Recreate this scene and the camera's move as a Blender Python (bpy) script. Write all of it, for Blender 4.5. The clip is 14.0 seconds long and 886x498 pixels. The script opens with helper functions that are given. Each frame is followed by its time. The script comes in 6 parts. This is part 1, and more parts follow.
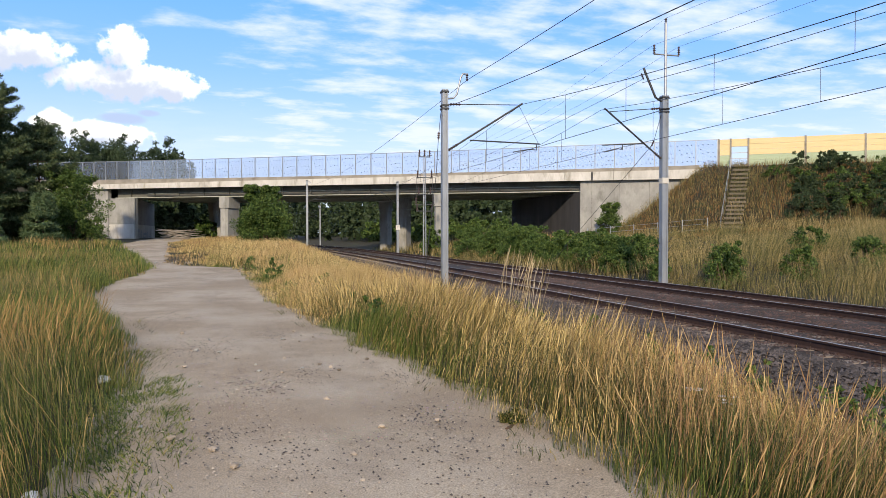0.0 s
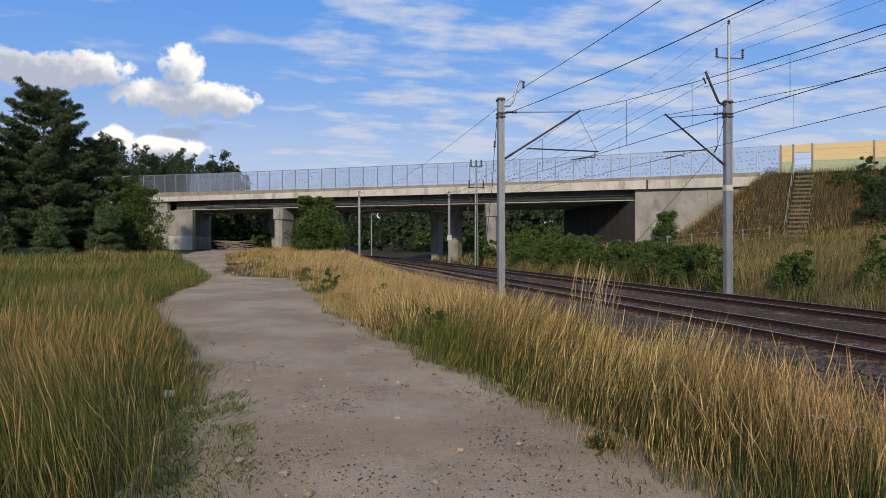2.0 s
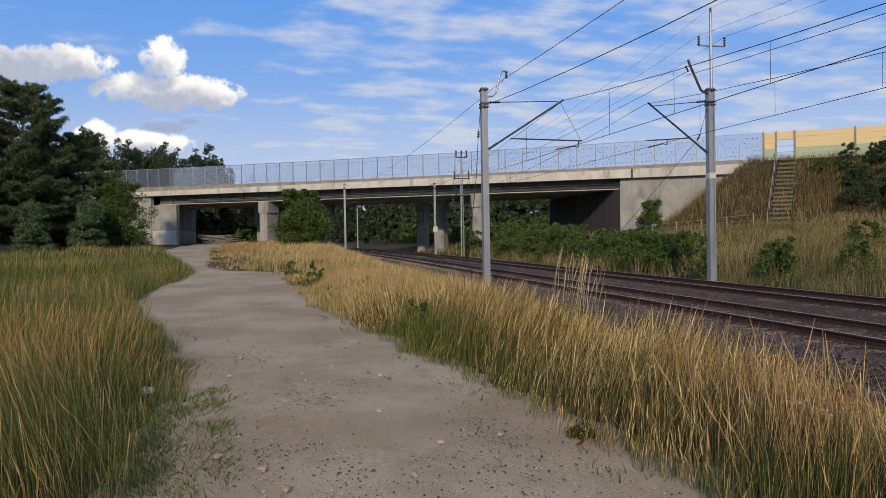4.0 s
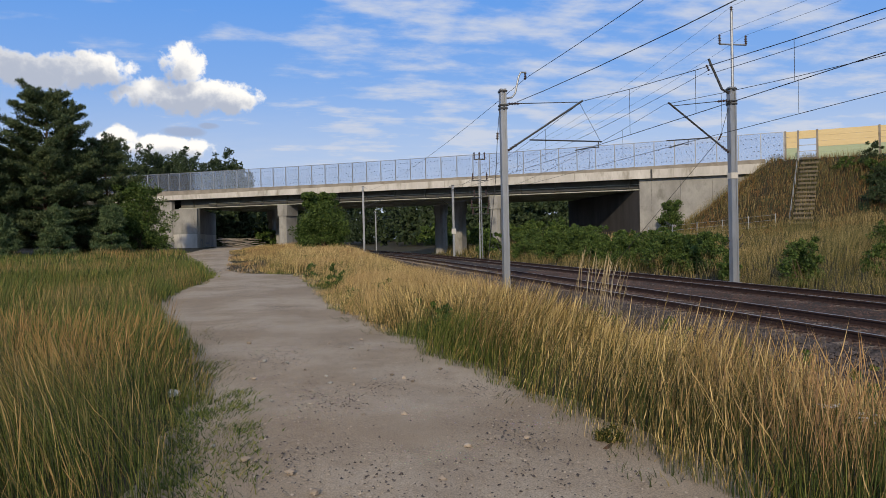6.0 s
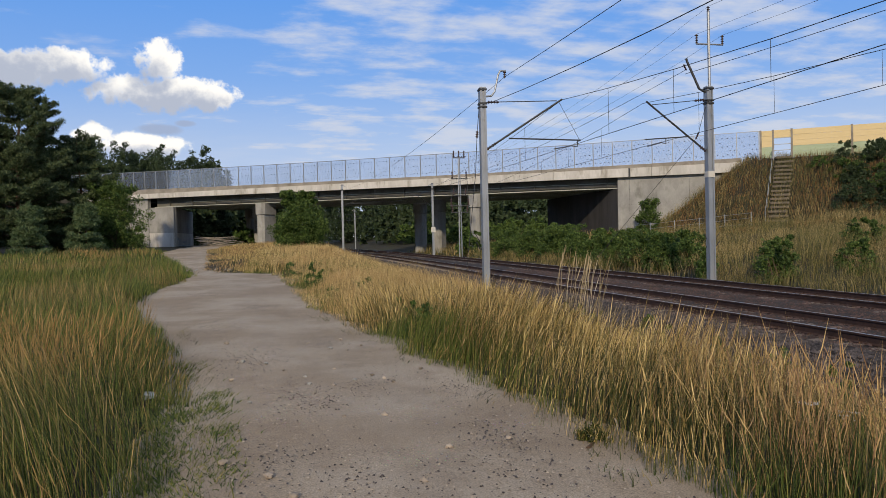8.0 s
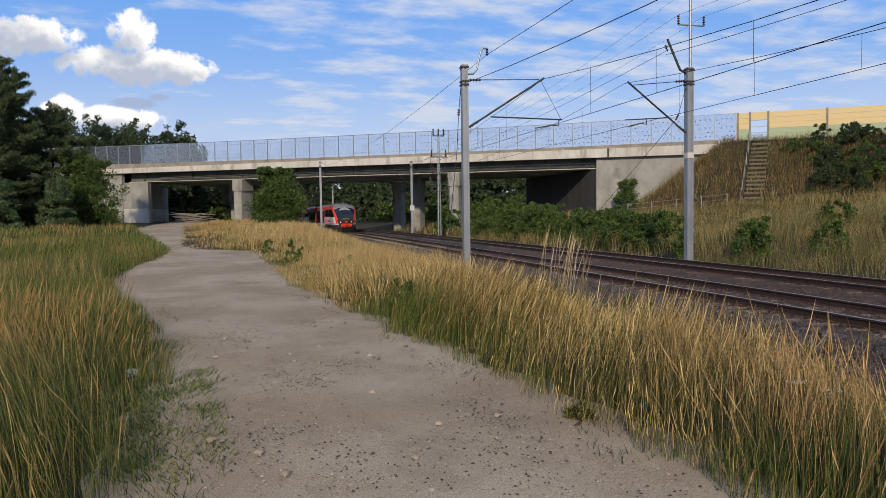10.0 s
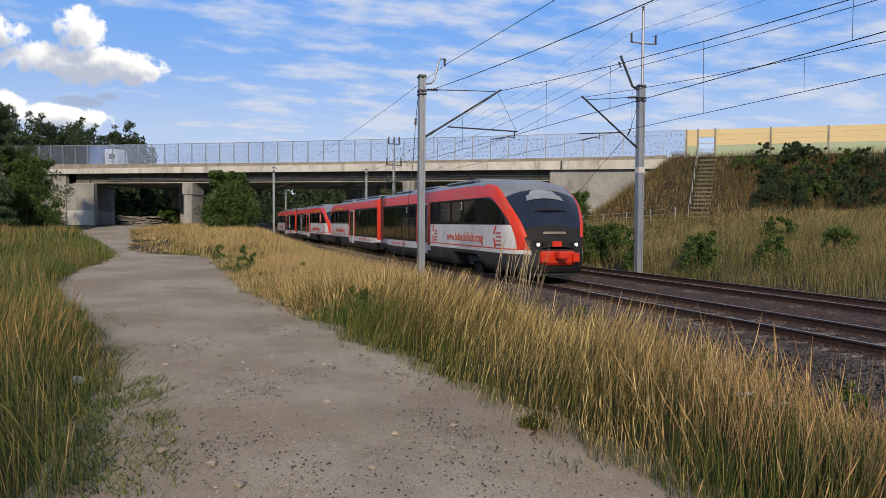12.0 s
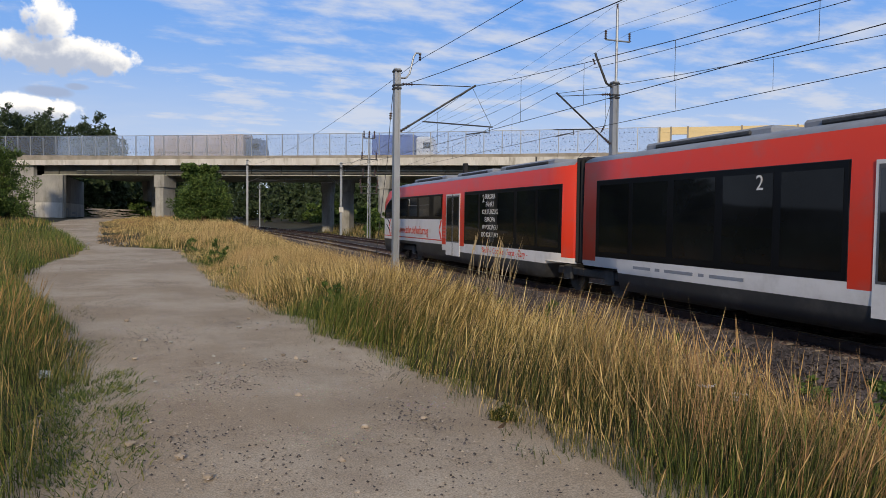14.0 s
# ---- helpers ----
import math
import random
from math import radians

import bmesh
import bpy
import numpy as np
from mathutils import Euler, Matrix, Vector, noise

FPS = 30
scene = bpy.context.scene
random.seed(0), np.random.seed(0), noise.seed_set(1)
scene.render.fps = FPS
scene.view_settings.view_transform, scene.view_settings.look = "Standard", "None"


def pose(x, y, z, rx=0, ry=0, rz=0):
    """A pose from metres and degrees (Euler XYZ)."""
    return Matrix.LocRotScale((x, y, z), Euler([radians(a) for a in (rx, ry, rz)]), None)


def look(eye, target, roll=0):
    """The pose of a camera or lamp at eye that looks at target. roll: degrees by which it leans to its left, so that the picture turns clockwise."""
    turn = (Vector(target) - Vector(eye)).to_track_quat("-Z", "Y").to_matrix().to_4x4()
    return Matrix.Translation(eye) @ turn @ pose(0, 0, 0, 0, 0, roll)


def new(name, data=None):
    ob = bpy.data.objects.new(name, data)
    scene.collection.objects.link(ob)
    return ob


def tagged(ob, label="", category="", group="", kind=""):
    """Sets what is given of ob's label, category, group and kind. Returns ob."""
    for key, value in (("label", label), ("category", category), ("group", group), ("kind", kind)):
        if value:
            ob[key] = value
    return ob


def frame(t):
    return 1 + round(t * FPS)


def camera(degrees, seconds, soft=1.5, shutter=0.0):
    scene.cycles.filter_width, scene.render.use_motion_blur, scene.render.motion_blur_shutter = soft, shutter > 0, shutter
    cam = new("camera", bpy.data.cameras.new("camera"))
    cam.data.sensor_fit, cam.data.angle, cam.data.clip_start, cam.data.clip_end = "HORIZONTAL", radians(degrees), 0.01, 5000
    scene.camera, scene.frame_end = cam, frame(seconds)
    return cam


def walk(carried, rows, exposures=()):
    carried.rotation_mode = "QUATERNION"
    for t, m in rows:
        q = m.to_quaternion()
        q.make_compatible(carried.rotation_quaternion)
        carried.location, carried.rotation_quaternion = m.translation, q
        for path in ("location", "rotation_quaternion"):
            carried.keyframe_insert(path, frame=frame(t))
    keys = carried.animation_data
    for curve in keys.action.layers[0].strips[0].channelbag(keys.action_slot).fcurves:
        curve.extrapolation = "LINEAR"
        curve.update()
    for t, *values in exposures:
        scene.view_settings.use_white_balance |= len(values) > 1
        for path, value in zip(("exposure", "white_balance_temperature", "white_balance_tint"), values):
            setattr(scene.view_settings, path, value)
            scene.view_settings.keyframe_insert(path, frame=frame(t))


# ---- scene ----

import collections

# ------------------------------------------------------------------ camera
cam = camera(63.9, 14.0, soft=0.5)
PATH = [
    (0.0, pose(-0.866, -0.001, 1.803, 88.910, 0.002, -15.180)),
    (0.5, pose(-0.973, 0.162, 1.823, 89.036, 0.105, -15.071)),
    (1.0, pose(-0.995, 0.297, 1.805, 89.614, 0.213, -12.760)),
    (1.5, pose(-0.954, 0.372, 1.790, 89.729, 0.266, -10.900)),
    (2.0, pose(-1.006, 0.429, 1.800, 89.742, 0.192, -11.188)),
    (2.5, pose(-1.007, 0.454, 1.802, 89.206, 0.922, -11.638)),
    (3.0, pose(-0.958, 0.458, 1.800, 89.124, 1.015, -11.908)),
    (5.5, pose(-0.924, 0.473, 1.798, 88.863, 1.061, -12.579)),
    (6.0, pose(-0.982, 0.491, 1.800, 89.222, 1.283, -10.805)),
    (6.5, pose(-1.040, 0.527, 1.805, 89.336, 1.471, -11.237)),
    (7.0, pose(-1.026, 0.543, 1.798, 89.223, 1.575, -11.701)),
    (7.5, pose(-0.988, 0.536, 1.799, 89.102, 1.438, -12.101)),
    (8.0, pose(-0.982, 0.546, 1.804, 89.057, 1.375, -12.465)),
    (10.5, pose(-1.088, 0.612, 1.800, 87.140, 0.500, -14.716)),
    (11.0, pose(-1.101, 0.623, 1.803, 87.288, 0.116, -15.226)),
    (11.5, pose(-1.121, 0.606, 1.811, 87.530, -0.166, -16.169)),
    (12.0, pose(-1.117, 0.587, 1.813, 87.964, -0.310, -17.951)),
    (12.5, pose(-1.108, 0.570, 1.810, 88.101, -0.452, -18.600)),
    (13.0, pose(-1.098, 0.550, 1.813, 88.032, -0.592, -19.060)),
    (13.5, pose(-1.101, 0.547, 1.811, 88.011, -0.729, -19.506)),
    (14.0, pose(-1.099, 0.540, 1.810, 87.570, -0.686, -19.935)),
]
walk(cam, PATH, exposures=[(0.0, 0.55), (0.5, 0.38), (1.0, 0.06), (1.5, -0.1), (8.0, -0.08), (11.0, 0.03), (14.0, -0.03)])

# ------------------------------------------------------------------ world and sun
SUN_TO = Vector((-0.29, -0.84, 0.40)).normalized()
sun_el = math.asin(SUN_TO.z)
sun_az = math.atan2(SUN_TO.x, SUN_TO.y)


class Nodes:
    """Small helper to wire shader nodes."""

    def __init__(self, tree):
        self.t = tree
        self.n = tree.nodes
        self.l = tree.links

    def add(self, kind, **kw):
        node = self.n.new(kind)
        for k, v in kw.items():
            setattr(node, k, v)
        return node

    def put(self, sock, v):
        if isinstance(v, bpy.types.NodeSocket):
            self.l.new(v, sock)
        elif v is not None:
            sock.default_value = v

    def m(self, op, a, b=None, c=None):
        node = self.add("ShaderNodeMath", operation=op)
        for i, v in enumerate((a, b, c)):
            self.put(node.inputs[i], v)
        return node.outputs[0]

    def sat(self, a):
        return self.m("MINIMUM", self.m("MAXIMUM", a, 0.0), 1.0)

    def step(self, a, lo, hi):
        node = self.add("ShaderNodeMapRange", interpolation_type="SMOOTHSTEP")
        self.put(node.inputs[0], a)
        node.inputs[1].default_value, node.inputs[2].default_value = lo, hi
        return node.outputs[0]

    def noise(self, vec, scale, detail=4.0, rough=0.55, out=0):
        node = self.add("ShaderNodeTexNoise")
        self.put(node.inputs["Vector"], vec)
        node.inputs["Scale"].default_value = scale
        node.inputs["Detail"].default_value = detail
        node.inputs["Roughness"].default_value = rough
        return node.outputs[out]

    def mix(self, fac, a, b, blend="MIX"):
        node = self.add("ShaderNodeMix", data_type="RGBA", blend_type=blend)
        self.put(node.inputs[0], fac)
        for i, v in ((6, a), (7, b)):
            self.put(node.inputs[i], (*v, 1.0) if isinstance(v, tuple) and len(v) == 3 else v)
        return node.outputs[2]

    def scale(self, vec, s):
        node = self.add("ShaderNodeMapping")
        self.put(node.inputs[0], vec)
        node.inputs["Scale"].default_value = s
        return node.outputs[0]


world = bpy.data.worlds.new("sky")
scene.world = world
world.use_nodes = True
W = Nodes(world.node_tree)
W.n.clear()
sky = W.add("ShaderNodeTexSky", sky_type="NISHITA", sun_disc=False, sun_elevation=sun_el, sun_rotation=sun_az,
            altitude=100.0, air_density=1.0, dust_density=0.6, ozone_density=1.6)
wdir = W.add("ShaderNodeTexCoord").outputs["Generated"]
wsep = W.add("ShaderNodeSeparateXYZ")
W.put(wsep.inputs[0], wdir)
dx, dy, dz = wsep.outputs
az = W.m("MULTIPLY", W.m("ARCTAN2", dx, dy), 57.29578)
el = W.m("MULTIPLY", W.m("ARCSINE", dz), 57.29578)
puff = W.noise(wdir, 22.0, 7.0, 0.6)
puff2 = W.noise(wdir, 70.0, 5.0, 0.6)
rag = W.m("ADD", W.m("MULTIPLY", W.m("SUBTRACT", puff, 0.5), 2.3), W.m("MULTIPLY", W.m("SUBTRACT", puff2, 0.5), 1.1))


def blob(a, e, ra, re):
    u = W.m("POWER", W.m("DIVIDE", W.m("SUBTRACT", az, a), ra), 2.0)
    v = W.m("POWER", W.m("DIVIDE", W.m("SUBTRACT", el, e), re), 2.0)
    return W.m("SUBTRACT", 1.0, W.m("ADD", u, v))


def blobs(rows):
    out = None
    for r in rows:
        b = blob(*r)
        out = b if out is None else W.m("MAXIMUM", out, b)
    return out


cum_body = blobs([(-9.3, 11.2, 6.2, 1.7), (-9.0, 13.2, 1.9, 2.2), (-14.5, 12.6, 3.0, 1.5), (-5.6, 11.0, 2.2, 1.2),
                  (-19.0, 12.3, 6.0, 1.7), (-11.0, 7.3, 4.6, 1.1), (-13.5, 8.0, 1.6, 1.1)])
cum = W.step(W.m("ADD", cum_body, rag), 0.22, 0.68)
# brighter towards the tops, grey in the flat bases
cum_deep = blobs([(-9.6, 10.1, 6.0, 1.6), (-9.6, 12.0, 1.7, 1.9), (-14.9, 11.6, 3.0, 1.4), (-6.2, 10.2, 2.0, 1.0), (-19.6, 11.6, 7.0, 2.2), (-11.4, 6.5, 4.4, 0.9)])
cum_lit = W.step(W.m("ADD", cum_deep, W.m("MULTIPLY", rag, 0.9)), 0.95, -0.35)
cum_col = W.mix(cum_lit, (5.2, 5.7, 6.9), (12.0, 11.6, 10.9))
# thin high cloud in drifting ripples
flat = W.add("ShaderNodeCombineXYZ")
zz = W.m("ADD", W.m("MAXIMUM", dz, 0.0), 0.10)
W.put(flat.inputs[0], W.m("DIVIDE", dx, zz))
W.put(flat.inputs[1], W.m("DIVIDE", dy, zz))
wisp = W.noise(W.scale(flat.outputs[0], (1.3, 1.9, 1.0)), 1.9, 8.0, 0.58)
big = W.noise(W.scale(flat.outputs[0], (0.35, 0.5, 1.0)), 0.7, 3.0, 0.5)
right = W.step(az, -9.0, 9.0)
thin = W.step(W.m("ADD", W.m("ADD", W.m("MULTIPLY", wisp, 1.0), W.m("MULTIPLY", big, 0.55)), W.m("MULTIPLY", right, 0.12)), 0.80, 1.08)
low = W.m("MULTIPLY", W.step(el, 13.0, 3.0), W.m("ADD", 0.42, W.m("MULTIPLY", wisp, 0.62)))
veil = W.m("MULTIPLY", W.m("MAXIMUM", thin, low), 0.9)

deep = W.mix(W.step(el, 2.0, 24.0), (3.6, 5.6, 9.6), (0.95, 3.7, 10.2))
sky_col = W.mix(0.8, sky.outputs[0], deep)
c1 = W.mix(veil, sky_col, (6.9, 7.4, 8.6))
c2 = W.mix(cum, c1, cum_col)
# small grey scraps of cloud below the heaps
scrap = W.step(W.m("ADD", blobs([(-9.0, 8.5, 1.9, 0.5), (-7.2, 9.0, 0.9, 0.3)]), W.m("MULTIPLY", rag, 0.6)), 0.1, 0.9)
c2 = W.mix(W.m("MULTIPLY", scrap, 0.75), c2, (4.0, 4.7, 6.4))
# unseen grey cloud added above the view to make the sky's light less blue
over = W.m("MULTIPLY", W.step(el, 21.0, 36.0), W.m("ADD", 0.72, W.m("MULTIPLY", wisp, 0.35)))
c2 = W.mix(over, c2, (4.3, 4.5, 5.0))
bg = W.add("ShaderNodeBackground")
W.put(bg.inputs[0], c2)
bg.inputs[1].default_value = 0.095
W.put(W.add("ShaderNodeOutputWorld").inputs[0], bg.outputs[0])

sun_data = bpy.data.lights.new("sun", "SUN")
sun_data.energy, sun_data.angle, sun_data.color = 3.15, radians(2.0), (1.0, 0.81, 0.58)
sun_ob = new("sun", sun_data)
sun_ob.matrix_world = look((0, 0, 60), Vector((0, 0, 60)) - SUN_TO)
scene.view_settings.exposure = 0.0

# ------------------------------------------------------------------ materials


def material(name, col, col2=None, rough=0.8, metal=0.0, scale=3.0, detail=6.0, bump=0.0, bump_scale=40.0, spread=0.5, island=0.0,
             stain=None, stain_scale=0.6, stain_amount=0.5, coords="Object", squash=(1, 1, 1), spec=0.4):
    mat = bpy.data.materials.new(name)
    mat.use_nodes = True
    k = Nodes(mat.node_tree)
    b = k.n["Principled BSDF"]
    vec = k.add("ShaderNodeTexCoord").outputs[coords]
    vec = k.scale(vec, squash)
    grain = k.noise(vec, scale, detail)
    col2 = col2 or tuple(c * 0.7 for c in col)
    c = k.mix(k.step(grain, 0.5 - spread / 2, 0.5 + spread / 2), col2, col)
    fine = k.noise(vec, scale * 9.0, 3.0)
    c = k.mix(0.35, c, k.mix(fine, (0.55, 0.55, 0.55), (1.3, 1.3, 1.3)), "MULTIPLY")
    if stain:
        s = k.noise(vec, stain_scale, 6.0, 0.65)
        c = k.mix(k.m("MULTIPLY", k.step(s, 0.5, 0.72), stain_amount), c, stain)
    if island:
        g = k.add("ShaderNodeNewGeometry").outputs["Random Per Island"]
        r = k.add("ShaderNodeObjectInfo").outputs["Random"]
        v = k.m("FRACT", k.m("ADD", g, r))
        c = k.mix(island, c, k.mix(v, (0.35, 0.35, 0.35), (1.6, 1.6, 1.6)), "MULTIPLY")
    k.put(b.inputs["Base Color"], c)
    b.inputs["Roughness"].default_value = rough
    b.inputs["Metallic"].default_value = metal
    b.inputs["Specular IOR Level"].default_value = spec
    if bump:
        bp = k.add("ShaderNodeBump")
        bp.inputs["Strength"].default_value = bump
        bp.inputs["Distance"].default_value = 0.02
        k.put(bp.inputs["Height"], k.noise(vec, bump_scale, 5.0))
        k.put(b.inputs["Normal"], bp.outputs[0])
    return mat


def leafy(name, rows, rough=0.6, patch=None, patch_scale=0.25, translucent=0.35):
    """Foliage: a colour ramp by island, patches by place, and some light let through."""
    mat = bpy.data.materials.new(name)
    mat.use_nodes = True
    k = Nodes(mat.node_tree)
    b = k.n["Principled BSDF"]
    out = k.n["Material Output"]
    rnd = k.add("ShaderNodeNewGeometry").outputs["Random Per Island"]
    ramp = k.add("ShaderNodeValToRGB")
    e = ramp.color_ramp.elements
    while len(e) < len(rows):
        e.new(0.5)
    for i, (p, c) in enumerate(rows):
        e[i].position, e[i].color = p, (*c, 1)
    k.put(ramp.inputs[0], rnd)
    c = ramp.outputs[0]
    vec = k.add("ShaderNodeTexCoord").outputs["Object"]
    if patch:
        n = k.noise(vec, patch_scale, 3.0)
        c = k.mix(k.m("MULTIPLY", k.step(n, 0.45, 0.65), 0.5), c, patch)
    b.inputs["Roughness"].default_value = rough
    b.inputs["Specular IOR Level"].default_value = 0.25
    k.put(b.inputs["Base Color"], c)
    tr = k.add("ShaderNodeBsdfTranslucent")
    k.put(tr.inputs[0], c)
    mx = k.add("ShaderNodeMixShader")
    mx.inputs[0].default_value = translucent
    k.put(mx.inputs[1], b.outputs[0])
    k.put(mx.inputs[2], tr.outputs[0])
    k.put(out.inputs[0], mx.outputs[0])
    return mat


def glass(name, tint, clear, rough=0.03):
    """A thin pane: part mirror, part see-through."""
    mat = bpy.data.materials.new(name)
    mat.use_nodes = True
    k = Nodes(mat.node_tree)
    out = k.n["Material Output"]
    k.n.remove(k.n["Principled BSDF"])
    tr = k.add("ShaderNodeBsdfTransparent")
    tr.inputs[0].default_value = (*tint, 1)
    gl = k.add("ShaderNodeBsdfGlossy")
    gl.inputs["Roughness"].default_value = rough
    df = k.add("ShaderNodeBsdfDiffuse")
    df.inputs[0].default_value = (0.46, 0.56, 0.72, 1)
    fr = k.add("ShaderNodeFresnel")
    fr.inputs[0].default_value = 1.45
    m1 = k.add("ShaderNodeMixShader")
    m1.inputs[0].default_value = 1.0 - clear
    k.put(m1.inputs[1], tr.outputs[0])
    k.put(m1.inputs[2], df.outputs[0])
    m2 = k.add("ShaderNodeMixShader")
    k.put(m2.inputs[0], fr.outputs[0])
    k.put(m2.inputs[1], m1.outputs[0])
    k.put(m2.inputs[2], gl.outputs[0])
    k.put(out.inputs[0], m2.outputs[0])
    return mat


M = {}
# soil colour lowered to stand for the shade among the grass blades
M["soil"] = material("soil", (0.04, 0.034, 0.02), (0.022, 0.022, 0.011), 0.95, scale=0.5, bump=0.6, stain=(0.035, 0.05, 0.016), stain_scale=0.25, stain_amount=0.8)
M["concrete"] = material("concrete", (0.37, 0.37, 0.345), (0.25, 0.25, 0.235), 0.9, scale=0.7, bump=0.25, bump_scale=15, stain=(0.17, 0.17, 0.15), stain_scale=0.8, stain_amount=0.85, squash=(1, 1, 0.6))
M["concrete_pale"] = material("concrete_pale", (0.62, 0.61, 0.57), (0.47, 0.46, 0.42), 0.9, scale=0.6, bump=0.2, bump_scale=15, stain=(0.24, 0.22, 0.17), stain_scale=0.9, stain_amount=0.75, squash=(1, 1, 0.3))
# near-black colour holds both soot and the shade under the deck
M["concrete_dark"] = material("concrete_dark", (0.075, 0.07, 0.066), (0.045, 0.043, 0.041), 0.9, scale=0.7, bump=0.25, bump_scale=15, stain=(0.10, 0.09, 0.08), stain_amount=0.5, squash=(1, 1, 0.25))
M["kerb"] = material("kerb", (0.33, 0.305, 0.26), (0.22, 0.205, 0.175), 0.9, scale=0.9, bump=0.2, stain=(0.14, 0.115, 0.085), stain_amount=0.7)
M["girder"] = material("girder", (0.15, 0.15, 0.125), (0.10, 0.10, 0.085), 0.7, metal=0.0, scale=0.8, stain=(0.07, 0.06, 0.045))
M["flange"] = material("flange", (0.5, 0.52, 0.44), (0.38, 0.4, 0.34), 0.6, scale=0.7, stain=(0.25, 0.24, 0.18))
M["galv"] = material("galv", (0.36, 0.39, 0.43), (0.27, 0.30, 0.33), 0.5, metal=0.55, scale=4.0, squash=(1, 1, 0.25), stain=(0.3, 0.3, 0.3), stain_scale=2.0)
M["dark_metal"] = material("dark_metal", (0.07, 0.075, 0.08), (0.04, 0.042, 0.045), 0.55, metal=0.4, scale=6.0)
M["wire"] = material("wire", (0.045, 0.045, 0.045), (0.03, 0.03, 0.03), 0.6, metal=0.4)
M["insulator"] = material("insulator", (0.06, 0.035, 0.03), None, 0.25, scale=9.0)
M["rust"] = material("rust", (0.07, 0.038, 0.029), (0.038, 0.022, 0.018), 0.8, metal=0.2, scale=7.0, bump=0.2)
M["railtop"] = material("railtop", (0.45, 0.44, 0.42), (0.35, 0.33, 0.31), 0.3, metal=0.9, scale=5.0)
M["sleeper"] = material("sleeper", (0.25, 0.215, 0.18), (0.15, 0.12, 0.10), 0.9, scale=3.0, bump=0.3, stain=(0.11, 0.075, 0.055), stain_scale=1.2, stain_amount=0.8, island=0.2)
# bed colour darkened to stand for shade in the gaps between stones
M["bed"] = material("ballast_gap_shade", (0.045, 0.036, 0.034), (0.02, 0.016, 0.016), 0.95, scale=9.0, bump=0.9, bump_scale=18)
M["ballast"] = material("ballast", (0.125, 0.08, 0.067), (0.05, 0.034, 0.03), 0.9, scale=2.0, bump=0.9, bump_scale=18, island=0.55, stain=(0.17, 0.095, 0.07), stain_scale=1.0, stain_amount=0.5)
M["ballast_grey"] = material("ballast_grey", (0.115, 0.098, 0.094), (0.045, 0.04, 0.042), 0.9, scale=2.0, bump=0.9, bump_scale=18, island=0.75)
M["pebble"] = material("pebble", (0.40, 0.34, 0.27), (0.28, 0.24, 0.2), 0.9, scale=3.0, island=0.7)
M["glass"] = glass("clear_pane", (0.86, 0.90, 0.96), 0.86)
M["step"] = material("old_step", (0.21, 0.18, 0.14), (0.12, 0.10, 0.08), 0.95, scale=1.5, bump=0.4, stain=(0.09, 0.08, 0.04), stain_scale=0.8)
M["birdmark"] = material("birdmark", (0.03, 0.035, 0.045), None, 0.6)
M["yellow_panel"] = material("yellow_panel", (0.72, 0.58, 0.32), (0.66, 0.53, 0.28), 0.8, scale=1.0, bump=0.3, bump_scale=60, squash=(0.3, 0.3, 3))
M["green_panel"] = material("green_panel", (0.42, 0.5, 0.34), (0.36, 0.44, 0.29), 0.8, scale=1.0, bump=0.3, bump_scale=60, squash=(0.3, 0.3, 3))
M["bark"] = material("bark", (0.12, 0.075, 0.05), (0.06, 0.045, 0.035), 0.95, scale=4.0, bump=0.7, squash=(1, 1, 0.3))
M["asphalt"] = material("asphalt", (0.06, 0.06, 0.06), (0.04, 0.04, 0.04), 0.9, scale=2.0)
M["reed"] = leafy("reed_stalks", [(0.0, (0.30, 0.23, 0.12)), (0.6, (0.48, 0.39, 0.23)), (1.0, (0.60, 0.52, 0.36))], translucent=0.2)
M["pine"] = leafy("pine_needles", [(0.0, (0.022, 0.045, 0.022)), (0.45, (0.06, 0.095, 0.042)), (1.0, (0.13, 0.16, 0.07))], translucent=0.15)
M["young_pine"] = leafy("young_pine_needles", [(0.0, (0.035, 0.075, 0.035)), (0.5, (0.085, 0.135, 0.06)), (1.0, (0.16, 0.21, 0.10))], translucent=0.2)
M["bush"] = leafy("broad_leaves", [(0.0, (0.022, 0.046, 0.011)), (0.5, (0.06, 0.11, 0.024)), (1.0, (0.15, 0.21, 0.055))], translucent=0.2)
M["far_leaf"] = leafy("far_leaves", [(0.0, (0.018, 0.034, 0.015)), (0.5, (0.036, 0.06, 0.026)), (1.0, (0.07, 0.10, 0.044))], translucent=0.15)
M["straw"] = leafy("straw_grass", [(0.0, (0.05, 0.045, 0.014)), (0.25, (0.16, 0.115, 0.04)), (0.5, (0.42, 0.30, 0.10)), (0.82, (0.76, 0.60, 0.27)), (0.92, (0.30, 0.19, 0.11)), (1.0, (0.08, 0.10, 0.025))], patch=(0.34, 0.18, 0.09), patch_scale=0.3, translucent=0.14)
M["pale_straw"] = leafy("pale_straw_grass", [(0.0, (0.07, 0.055, 0.02)), (0.3, (0.28, 0.20, 0.075)), (0.75, (0.76, 0.59, 0.28)), (1.0, (0.24, 0.19, 0.07))], patch=(0.42, 0.26, 0.12), patch_scale=0.3, translucent=0.14)
# green of the lower stems, darkened for the shade deep in the grass
M["stem"] = leafy("green_shaded_stems", [(0.0, (0.014, 0.022, 0.006)), (0.5, (0.05, 0.065, 0.016)), (0.8, (0.11, 0.115, 0.032)), (1.0, (0.30, 0.23, 0.085))], translucent=0.1)
